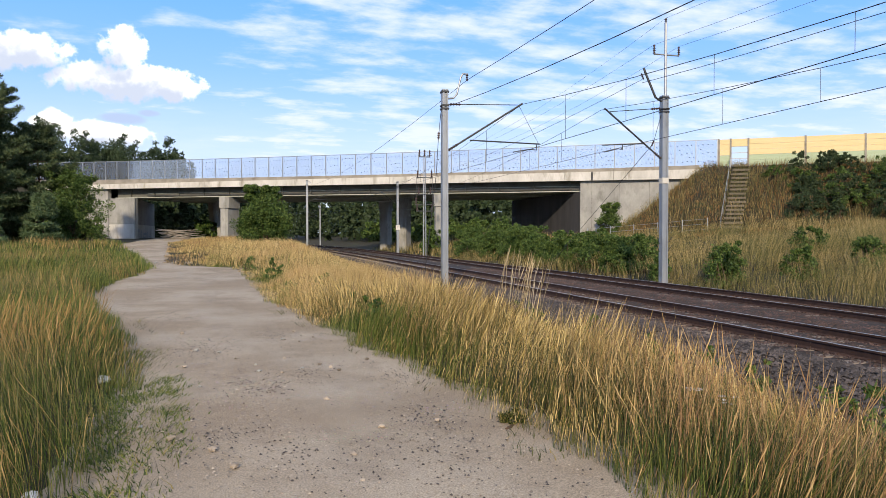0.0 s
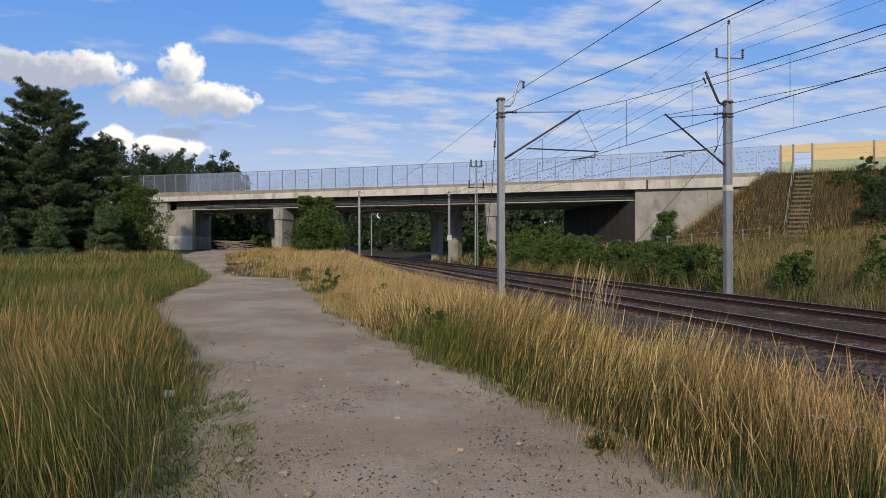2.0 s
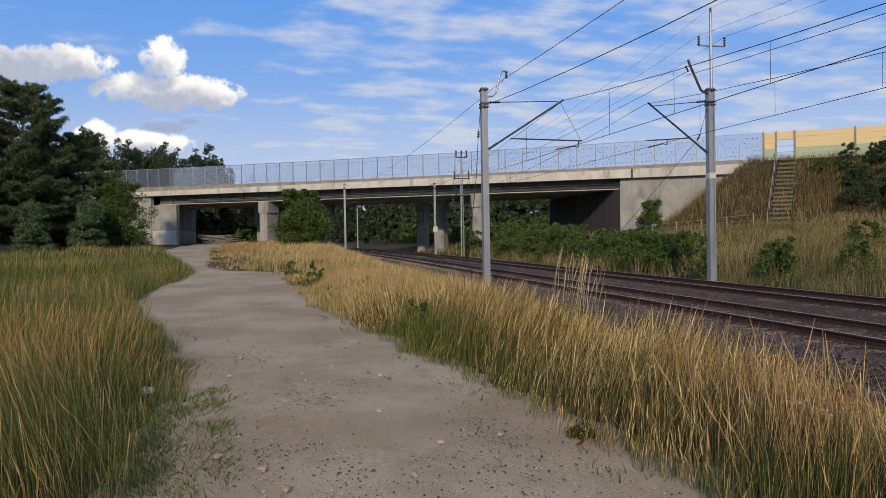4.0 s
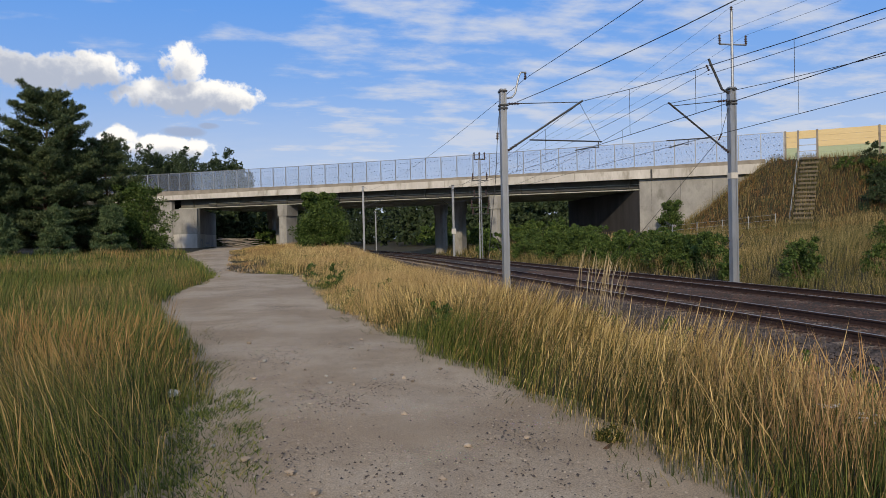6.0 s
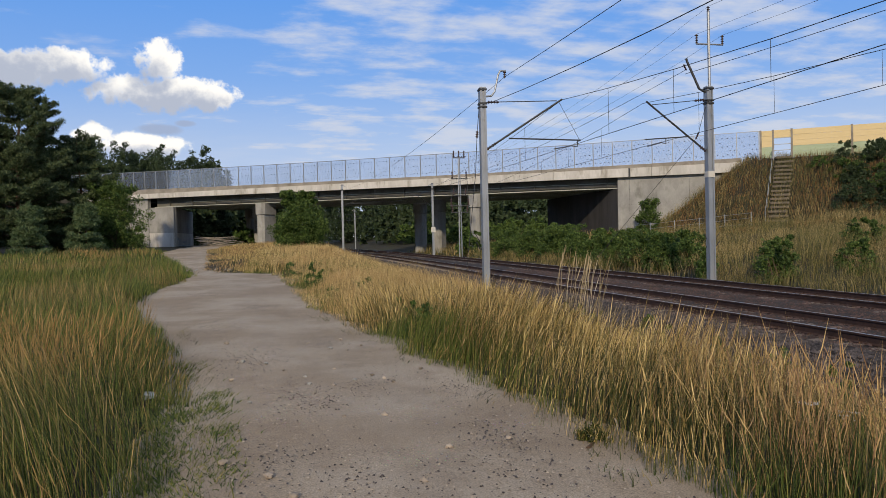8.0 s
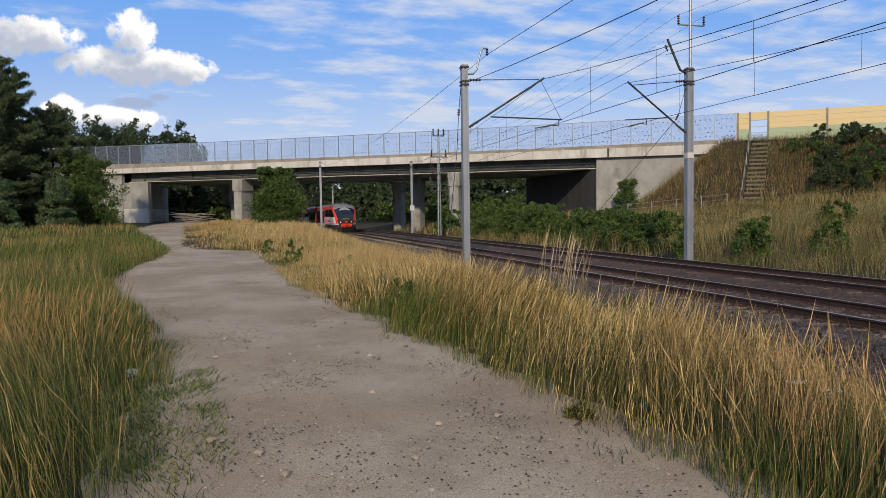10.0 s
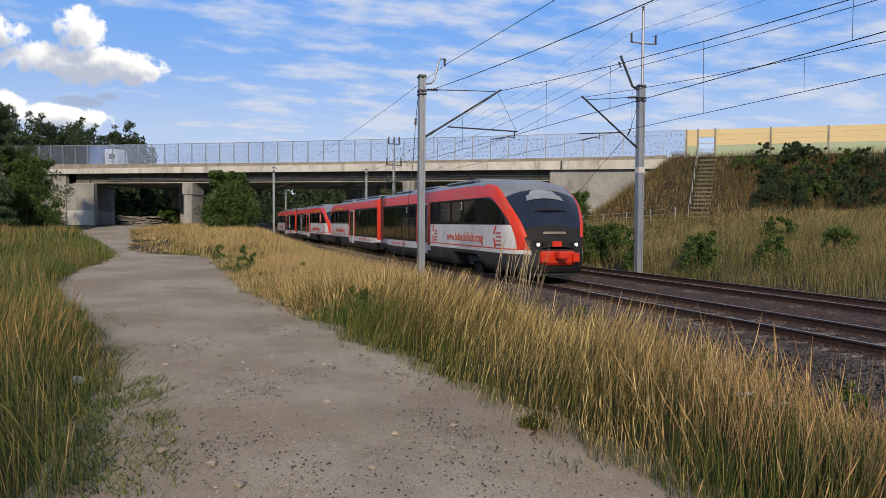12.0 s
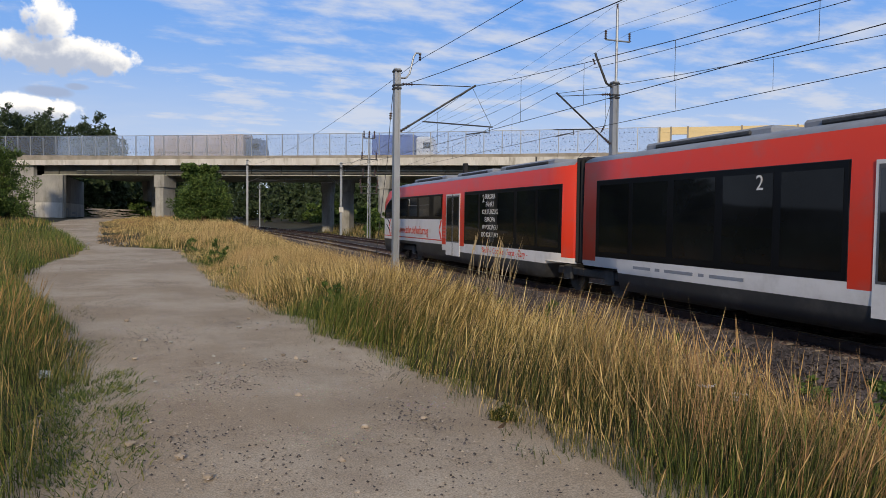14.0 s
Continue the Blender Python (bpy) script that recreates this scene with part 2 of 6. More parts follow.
M["green_grass"] = leafy("green_grass", [(0.0, (0.014, 0.034, 0.006)), (0.5, (0.078, 0.118, 0.022)), (1.0, (0.235, 0.24, 0.06))], translucent=0.18)
M["field_grass"] = leafy("field_grass", [(0.0, (0.05, 0.065, 0.018)), (0.5, (0.19, 0.155, 0.055)), (1.0, (0.42, 0.30, 0.125))], patch=(0.36, 0.19, 0.06), patch_scale=0.3, translucent=0.16)
M["dry_grass"] = leafy("dry_bank_grass", [(0.0, (0.035, 0.042, 0.014)), (0.5, (0.20, 0.155, 0.055)), (1.0, (0.52, 0.41, 0.19))], patch=(0.075, 0.095, 0.028), patch_scale=0.18, translucent=0.2)

M["bank_rust"] = leafy("rust_bank_grass", [(0.0, (0.075, 0.05, 0.02)), (0.5, (0.20, 0.105, 0.038)), (1.0, (0.33, 0.19, 0.075))], patch=(0.13, 0.10, 0.035), patch_scale=0.2, translucent=0.25)


def path_material():
    mat = bpy.data.materials.new("gravel_path")
    mat.use_nodes = True
    k = Nodes(mat.node_tree)
    b = k.n["Principled BSDF"]
    vec = k.add("ShaderNodeTexCoord").outputs["Object"]
    big = k.noise(vec, 0.35, 5.0, 0.6)
    mid = k.noise(vec, 2.2, 6.0, 0.6)
    c = k.mix(k.step(big, 0.38, 0.62), (0.29, 0.238, 0.178), (0.385, 0.335, 0.268))
    c = k.mix(k.m("MULTIPLY", k.step(mid, 0.46, 0.72), 0.34), c, (0.19, 0.15, 0.115))
    vor = k.add("ShaderNodeTexVoronoi")
    k.put(vor.inputs["Vector"], vec)
    vor.inputs["Scale"].default_value = 42.0
    peb = k.step(vor.outputs["Distance"], 0.30, 0.12)
    zone = k.step(k.noise(vec, 0.9, 5.0, 0.65), 0.5, 0.64)
    pc = k.mix(k.m("MULTIPLY", peb, k.m("ADD", 0.04, k.m("MULTIPLY", zone, 0.85))), c, k.mix(0.55, vor.outputs["Color"], (0.3, 0.28, 0.26)))
    fine = k.noise(vec, 90.0, 3.0)
    pc = k.mix(0.5, pc, k.mix(k.step(fine, 0.3, 0.7), (0.42, 0.42, 0.42), (1.55, 1.55, 1.55)), "MULTIPLY")
    k.put(b.inputs["Base Color"], pc)
    b.inputs["Roughness"].default_value = 0.95
    b.inputs["Specular IOR Level"].default_value = 0.2
    bp = k.add("ShaderNodeBump")
    bp.inputs["Strength"].default_value = 0.4
    bp.inputs["Distance"].default_value = 0.012
    k.put(bp.inputs["Height"], k.m("ADD", k.m("MULTIPLY", peb, zone), k.m("ADD", fine, k.noise(vec, 14.0, 4.0))))
    k.put(b.inputs["Normal"], bp.outputs[0])
    return mat


M["path"] = path_material()

# ------------------------------------------------------------------ mesh helpers


def part(name, bm, mat, parent=None, label="", smooth=False):
    me = bpy.data.meshes.new(name)
    if isinstance(bm, bmesh.types.BMesh):
        bm.normal_update()
        bm.to_mesh(me)
        bm.free()
    else:
        me.from_pydata(*bm)
    mats = mat if isinstance(mat, (list, tuple)) else [mat]
    for m_ in mats:
        me.materials.append(m_)
    if smooth:
        me.polygons.foreach_set("use_smooth", [True] * len(me.polygons))
    ob = new(name, me)
    if parent is not None:
        ob.parent = parent
    if label:
        tagged(ob, label)
    return ob


def share(ob, name, parent, m=Matrix()):
    """Another object on the same mesh, for alike pieces."""
    o = new(name, ob.data)
    o.parent = parent
    o.matrix_basis = m
    return o


def thing(name, label, category, group="", kind="", at=None):
    e = new(name)
    e.empty_display_size = 0.3
    if at is not None:
        e.matrix_basis = at
    return tagged(e, label, category, group, kind)


def box(bm, x0, x1, y0, y1, z0, z1, m=None, bevel=0.0):
    c = Matrix.Translation(((x0 + x1) / 2, (y0 + y1) / 2, (z0 + z1) / 2)) @ Matrix.Diagonal((abs(x1 - x0), abs(y1 - y0), abs(z1 - z0), 1))
    r = bmesh.ops.create_cube(bm, size=1.0, matrix=(m or Matrix()) @ c)
    if bevel:
        es = list({e for v in r["verts"] for e in v.link_edges})
        bmesh.ops.bevel(bm, geom=es, offset=bevel, segments=1, affect="EDGES")
    return r


def tube(bm, a, b, r, r2=None, seg=8):
    a, b = Vector(a), Vector(b)
    d = b - a
    q = d.to_track_quat("Z", "Y").to_matrix().to_4x4()
    return bmesh.ops.create_cone(bm, cap_ends=True, segments=seg, radius1=r, radius2=r if r2 is None else r2, depth=d.length,
                                 matrix=Matrix.Translation((a + b) / 2) @ q)


def rope(pts, r, seg=4):
    """A thin wire along points, as verts and faces."""
    vs, fs = [], []
    n = len(pts)
    for i, p in enumerate(pts):
        p = Vector(p)
        d = (Vector(pts[min(i + 1, n - 1)]) - Vector(pts[max(i - 1, 0)])).normalized()
        s = d.cross(Vector((0, 0, 1)))
        s = s.normalized() if s.length > 1e-5 else Vector((1, 0, 0))
        u = s.cross(d)
        for j in range(seg):
            t = 2 * math.pi * j / seg
            vs.append(p + (s * math.cos(t) + u * math.sin(t)) * r)
        if i:
            for j in range(seg):
                a, b = (i - 1) * seg + j, (i - 1) * seg + (j + 1) % seg
                fs.append((a, b, b + seg, a + seg))
    return vs, [], fs


def sag(a, b, drop, n=14):
    a, b = Vector(a), Vector(b)
    return [a.lerp(b, i / n) - Vector((0, 0, 4 * drop * (i / n) * (1 - i / n))) for i in range(n + 1)]


def smooth01(a):
    a = np.clip(a, 0.0, 1.0)
    return a * a * (3 - 2 * a)


# ------------------------------------------------------------------ plan numbers
NEAR, FAR = 9.30, 13.57          # track axes (they run along y), rail tops at z = 0
BR0 = Vector((4.98, 93.4, 0.0))  # bridge axis of the barrier on the near edge
BU = Vector((math.cos(radians(-34.96)), math.sin(radians(-34.96)), 0.0))
BN = Vector((-BU.y, BU.x, 0.0))  # away from the camera
SPAN0, SPAN1 = -31.0, 37.1


def bend(y):
    """Sideways shift of the railway where it curves away beyond the bridge."""
    return -np.clip(np.asarray(y, float) - 45.0, 0.0, 420.0) ** 2 / 2720.0


def bp_(s, n, z=0.0):
    p = BR0 + BU * s + BN * n
    return Vector((p.x, p.y, z))


def z_white_low(s): return 8.2 - 0.0085 * s
def z_white_top(s): return 9.0 - 0.0045 * s
def z_pane_low(s): return 9.42 - 0.0095 * s + 0.00012 * s * s
def z_fence_top(s): return 12.0 - 0.009 * s + 0.00012 * s * s
def z_flange(s): return 7.05 - 0.0065 * s


def value_noise(x, y, f, seed=0):
    x, y = x * f + seed * 17.3, y * f + seed * 9.1
    xi, yi = np.floor(x), np.floor(y)
    u, v = smooth01(x - xi), smooth01(y - yi)

    def h(a, b):
        s = np.sin(a * 127.1 + b * 311.7 + seed) * 43758.5453
        return s - np.floor(s)
    return (h(xi, yi) * (1 - u) + h(xi + 1, yi) * u) * (1 - v) + (h(xi, yi + 1) * (1 - u) + h(xi + 1, yi + 1) * u) * v - 0.5


def height(x, y):
    x, y = np.asarray(x, float), np.asarray(y, float)
    raw = x
    x = x - np.where(y > 96.0, bend(y), 0.0)
    left = 0.22 + 0.0157 * np.clip(y - 32, 0, 75)
    right = -0.45 + 0.105 * np.clip(x - 18.0, 0, 27)
    w = smooth01((x - 2.6) / 3.6)
    z = left * (1 - w) - 0.45 * w
    z = np.where(x > 17.0, right, z)
    rough = value_noise(x, y, 0.7, 1) * 0.10 + value_noise(x, y, 0.15, 2) * 0.25
    calm = 1 - 0.75 * np.exp(-((x + 1.0) / 4.0) ** 2)
    z = z + rough * calm * np.where((x > 6.0) & (x < 17.2), 0.0, 1.0)
    x = raw
    rx, ry = x - BR0.x, y - BR0.y
    s = rx * BU.x + ry * BU.y
    n = -(rx * BN.x + ry * BN.y)
    back = np.clip(-n - 19.5, 0, 99)
    d1 = np.hypot(np.clip(49.5 - s, 0, 99), np.maximum(np.clip(n - 0.4, 0, 99), back))
    d0 = np.hypot(np.clip(s + 43.0, 0, 99), np.maximum(np.clip(n - 0.4, 0, 99), back))
    bump = value_noise(x, y, 0.5, 5) * 0.35
    e1 = np.where(d1 > 0, 9.0 - d1 / 1.34 + bump * np.clip(d1, 0, 1), 9.0)
    e0 = np.where(d0 > 0, 9.1 - d0 / 1.45 + bump * np.clip(d0, 0, 1), 9.1)
    under = (n < 0.3) & (s > SPAN0 - 0.5) & (s < SPAN1 + 0.5)
    e1 = np.where(under | (s < 36.0) | ((n < -20.0) & (s < 60)), -9, e1)
    under = under | ((n < 0.3) & (n > -21.0) & (x > BR0.x + BU.x * (SPAN0 + 4.4) - 2.0) & (s < 0))
    e0 = np.where(under | (s > -30.0) | ((n < -20.0) & (s > -60)), -9, e0)
    return np.maximum(z, np.maximum(e1, e0))


def hz(x, y):
    return float(height(x, y))


# ------------------------------------------------------------------ ground


def axis(parts):
    out = []
    for a, b, n in parts:
        out += list(np.linspace(a, b, n, endpoint=False))
    return np.array(out + [parts[-1][1]])


def build_ground():
    xs = axis([(-3000, -200, 6), (-200, -60, 20), (-60, -12, 40), (-12, 8, 64), (8, 18, 20), (18, 80, 80), (80, 200, 20), (200, 3000, 6)])
    ys = axis([(-3000, -100, 5), (-100, -5, 12), (-5, 40, 130), (40, 150, 130), (150, 320, 20), (320, 4000, 8)])
    X, Y = np.meshgrid(xs, ys)
    Z = height(X, Y)
    nx, ny = len(xs), len(ys)
    co = np.stack([X.ravel(), Y.ravel(), Z.ravel()], 1)
    i = np.arange(nx * ny).reshape(ny, nx)
    f = np.stack([i[:-1, :-1], i[:-1, 1:], i[1:, 1:], i[1:, :-1]], -1).reshape(-1, 4)
    g = part("ground", (co.tolist(), [], f.tolist()), M["soil"], smooth=True)
    tagged(g, "uneven sandy soil, darkened as the shade under long dry grass", "ground", kind="structure")


build_ground()

PATH_L = [(-9, -1.95), (0, -1.85), (2, -1.75), (5.0, -1.72), (6.1, -2.0), (8.3, -2.18), (10.1, -2.34), (13.1, -3.0), (16.1, -3.86), (19.8, -4.62), (24.1, -5.0), (28, -5.0), (32.6, -4.9), (38, -5.5), (49, -7.9), (62.8, -10.8), (74.7, -12.8), (90, -13.6), (125, -14.5)]
PATH_R = [(-9, 1.7), (0, 1.5), (4.0, 1.36), (5.2, 1.36), (5.9, 1.23), (7.6, 1.12), (9.9, 0.68), (12.4, 0.34), (15.8, -0.26), (24.4, -0.9), (30, -1.1), (34.2, -1.6), (37.2, -4.2), (40, -5.6), (55.7, -7.0), (80.2, -9.5), (90, -9.2), (125, -9.5)]


def edge_at(rows, y):
    return np.interp(y, [r[0] for r in rows], [r[1] for r in rows])


def path_z(x, y):
    """Height of the path's worn surface away from its edges."""
    return height(x, y) + 0.05 + 0.02 * value_noise(x, y, 1.8, 3)


def build_path():
    ys = np.concatenate([np.arange(-9, 42, 0.25), np.arange(42, 126, 1.0)])
    vs, fs = [], []
    k = 26
    for j, y in enumerate(ys):
        a = edge_at(PATH_L, y) - 0.5 + 0.5 * float(value_noise(0.0, y, 1.3, 7)) + 0.25 * float(value_noise(0.0, y, 4.0, 8))
        b = edge_at(PATH_R, y) + 0.55 + 0.5 * float(value_noise(3.0, y, 1.3, 9)) + 0.2 * float(value_noise(3.0, y, 4.0, 10))
        for i in range(k + 1):
            t = i / k
            x = a + (b - a) * t
            lift = 0.075 * min(1.0, 7 * t, 7 * (1 - t)) - 0.06
            rut = -0.03 * (math.exp(-((t - 0.27) / 0.1) ** 2) + math.exp(-((t - 0.73) / 0.1) ** 2)) 
            vs.append((x, y, hz(x, y) + lift + 0.035 + rut * 0.6 + 0.02 * float(value_noise(x, y, 1.8, 3))))
        if j:
            for i in range(k):
                p = (j - 1) * (k + 1) + i
                fs.append((p, p + 1, p + k + 2, p + k + 1))
    o = part("gravel_path", (vs, [], fs), M["path"], smooth=True)
    tagged(o, "pale sandy gravel path worn by wheels", "path", kind="structure")


build_path()


def build_ballast():
    def prof(y):
        return [(5.55, -0.62), (6.1, -0.46), (7.0, -0.29), (7.55, -0.19), (NEAR, -0.17), (11.0, -0.16), (11.45, -0.2), (11.9, -0.16), (FAR, -0.17), (15.3, -0.19), (15.8, -0.3), (16.6, -0.62)]
    ys = list(np.arange(-40, 60, 0.5)) + list(np.arange(60, 401, 4.0))
    vs, fs = [], []
    px = [p[0] for p in prof(0)]
    pz = [p[1] for p in prof(0)]
    xs = np.linspace(5.55, 16.6, 50)
    for j, y in enumerate(ys):
        for x in xs:
            vs.append((x + float(bend(y)), y, float(np.interp(x, px, pz)) + 0.05 * float(value_noise(x, y, 3.0, 4))))
        if j:
            for i in range(len(xs) - 1):
                p = (j - 1) * len(xs) + i
                fs.append((p, p + 1, p + len(xs) + 1, p + len(xs)))
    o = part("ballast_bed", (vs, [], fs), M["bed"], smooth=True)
    tagged(o, "brown stone ballast under the rails, darkened as shade between stones", "ballast", kind="structure")


build_ballast()


def scatter_stones(name, label, mat, x0, x1, y0, y1, count, lo, hi, zf, seed, fade=None, at_y=None):
    rng = np.random.default_rng(seed)
    base = np.array([(0, 0, 0.7), (0.9, 0.1, -0.2), (-0.2, 0.85, -0.25), (-0.8, -0.3, -0.2), (0.25, -0.9, -0.3)])
    tri = np.array([(0, 1, 2), (0, 2, 3), (0, 3, 4), (0, 4, 1)])
    if fade:
        y = y0 + (y1 - y0) * rng.random(count) ** fade
    else:
        y = rng.uniform(y0, y1, count) if at_y is None else at_y
    x = x0 + (x1 - x0) * rng.random(count) if not callable(x0) else x0(y) + (x1(y) - x0(y)) * rng.random(count)
    size = lo + (hi - lo) * rng.random(count) ** 2.2
    ang = rng.uniform(0, 6.283, count)
    v = base[None] * (1 + rng.uniform(-0.35, 0.35, (count, 5, 1))) * size[:, None, None]
    c, s = np.cos(ang)[:, None], np.sin(ang)[:, None]
    vx, vy = v[..., 0] * c - v[..., 1] * s, v[..., 0] * s + v[..., 1] * c
    z = zf(x, y)
    co = np.stack([vx + x[:, None], vy + y[:, None], v[..., 2] * 0.75 + z[:, None]], -1).reshape(-1, 3)
    f = (tri[None] + (np.arange(count) * 5)[:, None, None]).reshape(-1, 3)
    o = fast_mesh(name, co, f, mat)
    tagged(o, label, "stones", kind="stuff")
    return o


def fast_mesh(name, co, f, mat):
    me = bpy.data.meshes.new(name)
    n, k = len(f), f.shape[1]
    me.vertices.add(len(co))
    me.vertices.foreach_set("co", np.ascontiguousarray(co, np.float32).ravel())
    me.loops.add(n * k)
    me.loops.foreach_set("vertex_index", np.ascontiguousarray(f, np.int32).ravel())
    me.polygons.add(n)
    me.polygons.foreach_set("loop_start", np.arange(0, n * k, k, dtype=np.int32))
    me.polygons.foreach_set("loop_total", np.full(n, k, np.int32))
    me.update(calc_edges=True)
    me.materials.append(mat)
    return new(name, me)


# ------------------------------------------------------------------ tracks


def rail_mesh():
    """One rail along the whole line, following its bend."""
    prof = [(-0.07, -0.172), (0.07, -0.172), (0.07, -0.155), (0.012, -0.135), (0.012, -0.045), (0.036, -0.032), (0.036, -0.004), (0.03, 0.0), (-0.03, 0.0), (-0.036, -0.004), (-0.036, -0.032), (-0.012, -0.045), (-0.012, -0.135), (-0.07, -0.155)]
    n = len(prof)
    ys = [-60.0, 0.0] + [45.0 + 5.0 * i for i in range(80)]
    vs = [(px + float(bend(y)), y, pz) for y in ys for px, pz in prof]
    fs = [(j * n + i, j * n + (i + 1) % n, (j + 1) * n + (i + 1) % n, (j + 1) * n + i) for j in range(len(ys) - 1) for i in range(n)]
    return vs, [], fs


def build_track(x, label):
    t = thing("railway_track", label, "railway track", "tracks", "structure", pose(x, 0, 0))
    for sx in (-0.753, 0.753):
        o = part("rail", rail_mesh(), [M["rust"], M["railtop"]], t)
        o.location.x = sx
        for j in range(7, len(o.data.polygons), 14):
            o.data.polygons[j].material_index = 1
    bm = bmesh.new()
    box(bm, -1.27, 1.27, -0.135, 0.135, -0.36, -0.165, bevel=0.025)
    first = part("sleeper", bm, M["sleeper"], t)
    first.location.y = -2.4
    bm = bmesh.new()
    for sx in (-0.753, 0.753):
        for d in (-0.1, 0.1):
            box(bm, sx + d - 0.04, sx + d + 0.04, -0.06, 0.06, -0.165, -0.135)
    clip = part("rail_clip", bm, M["rust"], first)
    y = -1.8
    i = 0
    while y < 100:
        o = share(first, "sleeper", t, pose(float(bend(y)), y, 0, 0, 0, 0.4 * math.sin(i * 12.9) + max(0.0, y - 45) / 23.7))
        if y < 45:
            share(clip, "rail_clip", o)
        y += 0.6
        i += 1
    bm = bmesh.new()
    while y < 300:
        box(bm, -1.27 + float(bend(y)), 1.27 + float(bend(y)), y - 0.13, y + 0.13, -0.36, -0.165)
        y += 0.6
    far = part("far_sleepers", bm, M["sleeper"], t)
    tagged(far, kind="stuff")


build_track(NEAR, "rusty rails on concrete sleepers beside the path")
build_track(FAR, "rusty rails on concrete sleepers beyond the first track")

# ------------------------------------------------------------------ bridge


def strip(bm, s0, s1, n0, n1, zlo, zhi, steps=16):
    """A bar along the bridge between two height curves and two depths."""
    rows = []
    for i in range(steps + 1):
        s = s0 + (s1 - s0) * i / steps
        lo, hi = (zlo(s) if callable(zlo) else zlo), (zhi(s) if callable(zhi) else zhi)
        rows.append([bm.verts.new(bp_(s, n, z)) for n, z in ((n0, lo), (n1, lo), (n1, hi), (n0, hi))])
    for a, b in zip(rows, rows[1:]):
        for k in range(4):
            bm.faces.new((a[k], a[(k + 1) % 4], b[(k + 1) % 4], b[k]))
    bm.faces.new(rows[0][::-1])
    bm.faces.new(rows[-1])


def one(fn, *a, **k):
    bm = bmesh.new()
    fn(bm, *a, **k)
    return bm


def build_bridge():
    b = thing("road_bridge", "concrete and steel road bridge crossing the railway on piers", "bridge", kind="structure")
    for n0, n1 in ((0.9, 8.6), (10.2, 18.4)):
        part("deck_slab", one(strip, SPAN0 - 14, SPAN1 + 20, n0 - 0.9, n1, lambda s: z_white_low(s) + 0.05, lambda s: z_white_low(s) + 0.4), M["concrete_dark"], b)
        part("road_surface", one(strip, SPAN0 - 60, SPAN1 + 90, n0, n1, lambda s: z_white_low(s) + 0.42, lambda s: z_white_low(s) + 0.47), M["asphalt"], b)
        for k in range(4):
            g = n0 + 0.35 + k * (n1 - n0 - 0.9) / 3
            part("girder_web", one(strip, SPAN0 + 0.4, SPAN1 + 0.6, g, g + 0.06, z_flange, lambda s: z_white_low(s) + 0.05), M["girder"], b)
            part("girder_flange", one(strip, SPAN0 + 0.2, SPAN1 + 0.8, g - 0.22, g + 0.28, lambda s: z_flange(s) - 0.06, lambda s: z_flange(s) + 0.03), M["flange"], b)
    # services along the outer web
    part("service_rail", one(strip, SPAN0 + 6, SPAN1 + 0.4, 1.05, 1.13, lambda s: z_flange(s) + 0.52, lambda s: z_flange(s) + 0.6), M["flange"], b)
    part("service_pipe", one(strip, SPAN0 + 6, SPAN1 + 0.4, 0.9, 1.0, lambda s: z_flange(s) + 0.2, lambda s: z_flange(s) + 0.3), M["dark_metal"], b)
    for k in range(16):
        s = SPAN0 + 3 + k * 4.2
        part("web_stiffener", one(strip, s, s + 0.05, 0.98, 1.24, lambda q: z_flange(q) + 0.03, lambda q: z_white_low(q) + 0.05, steps=1), M["girder"], b)
    # edge beam in cast lengths, kerb on it
    s = SPAN0 - 20
    while s < SPAN1 + 11.5:
        e = min(s + 5.35, SPAN1 + 11.7)
        part("edge_beam", one(strip, s, e - 0.03, -0.35, 0.35, z_white_low, z_white_top, steps=2), M["concrete_pale"], b)
        part("kerb_beam", one(strip, s, e - 0.02, -0.12, 0.5, lambda q: z_white_top(q) - 0.02, lambda q: z_pane_low(q) - 0.02, steps=2), M["kerb"], b)
        s += 5.35
    # piers across the deck
    def pier(bm, s, n0, n1, w=0.62):
        z0, z1 = -0.8, z_flange(s) - 0.1
        for lo, hi, g in ((z0, z1 - 1.55, 0.0), (z1 - 1.52, z1, 0.14)):
            ring = [(-w - g, n0 + 0.3), (-w * 0.55 - g, n0 - g), (w * 0.55 + g, n0 - g), (w + g, n0 + 0.3), (w + g, n1 - 0.3), (w * 0.55, n1 + g), (-w * 0.55, n1 + g), (-w - g, n1 - 0.3)]
            a = [bm.verts.new(bp_(s + u, n, lo)) for u, n in ring]
            t = [bm.verts.new(bp_(s + u, n, hi)) for u, n in ring]
            for i in range(8):
                bm.faces.new((a[i], a[(i + 1) % 8], t[(i + 1) % 8], t[i]))
            bm.faces.new(t)
            bm.faces.new(a[::-1])
    for s, n0, n1 in ((-11.7, 0.3, 3.4), (19.3, 0.3, 2.0), (10.4, 9.8, 12.0), (5.2, 15.0, 17.2), (-19.5, 9.8, 13.0), (-25.0, 15.0, 17.5)):
        part("pier", one(pier, s, n0, n1), M["concrete"], b)
    # abutments run along the railway
    for s, side in ((SPAN1 - 0.9, 1), (SPAN0 + 4.4, -1)):
        p = bp_(s, 0.25)
        z1 = z_flange(s) - 0.1
        bm = bmesh.new()
        q = [Vector((p.x, p.y, 0)), Vector((p.x, p.y + 21.5, 0)), Vector((p.x + side * 3, p.y + 21.5 - side * 2.1, 0)), Vector((p.x + side * 3, p.y - side * 2.1, 0))]
        if side < 0:
            q = q[::-1]
        a = [bm.verts.new((v.x, v.y, -1.0)) for v in q]
        t = [bm.verts.new((v.x, v.y, z1)) for v in q]
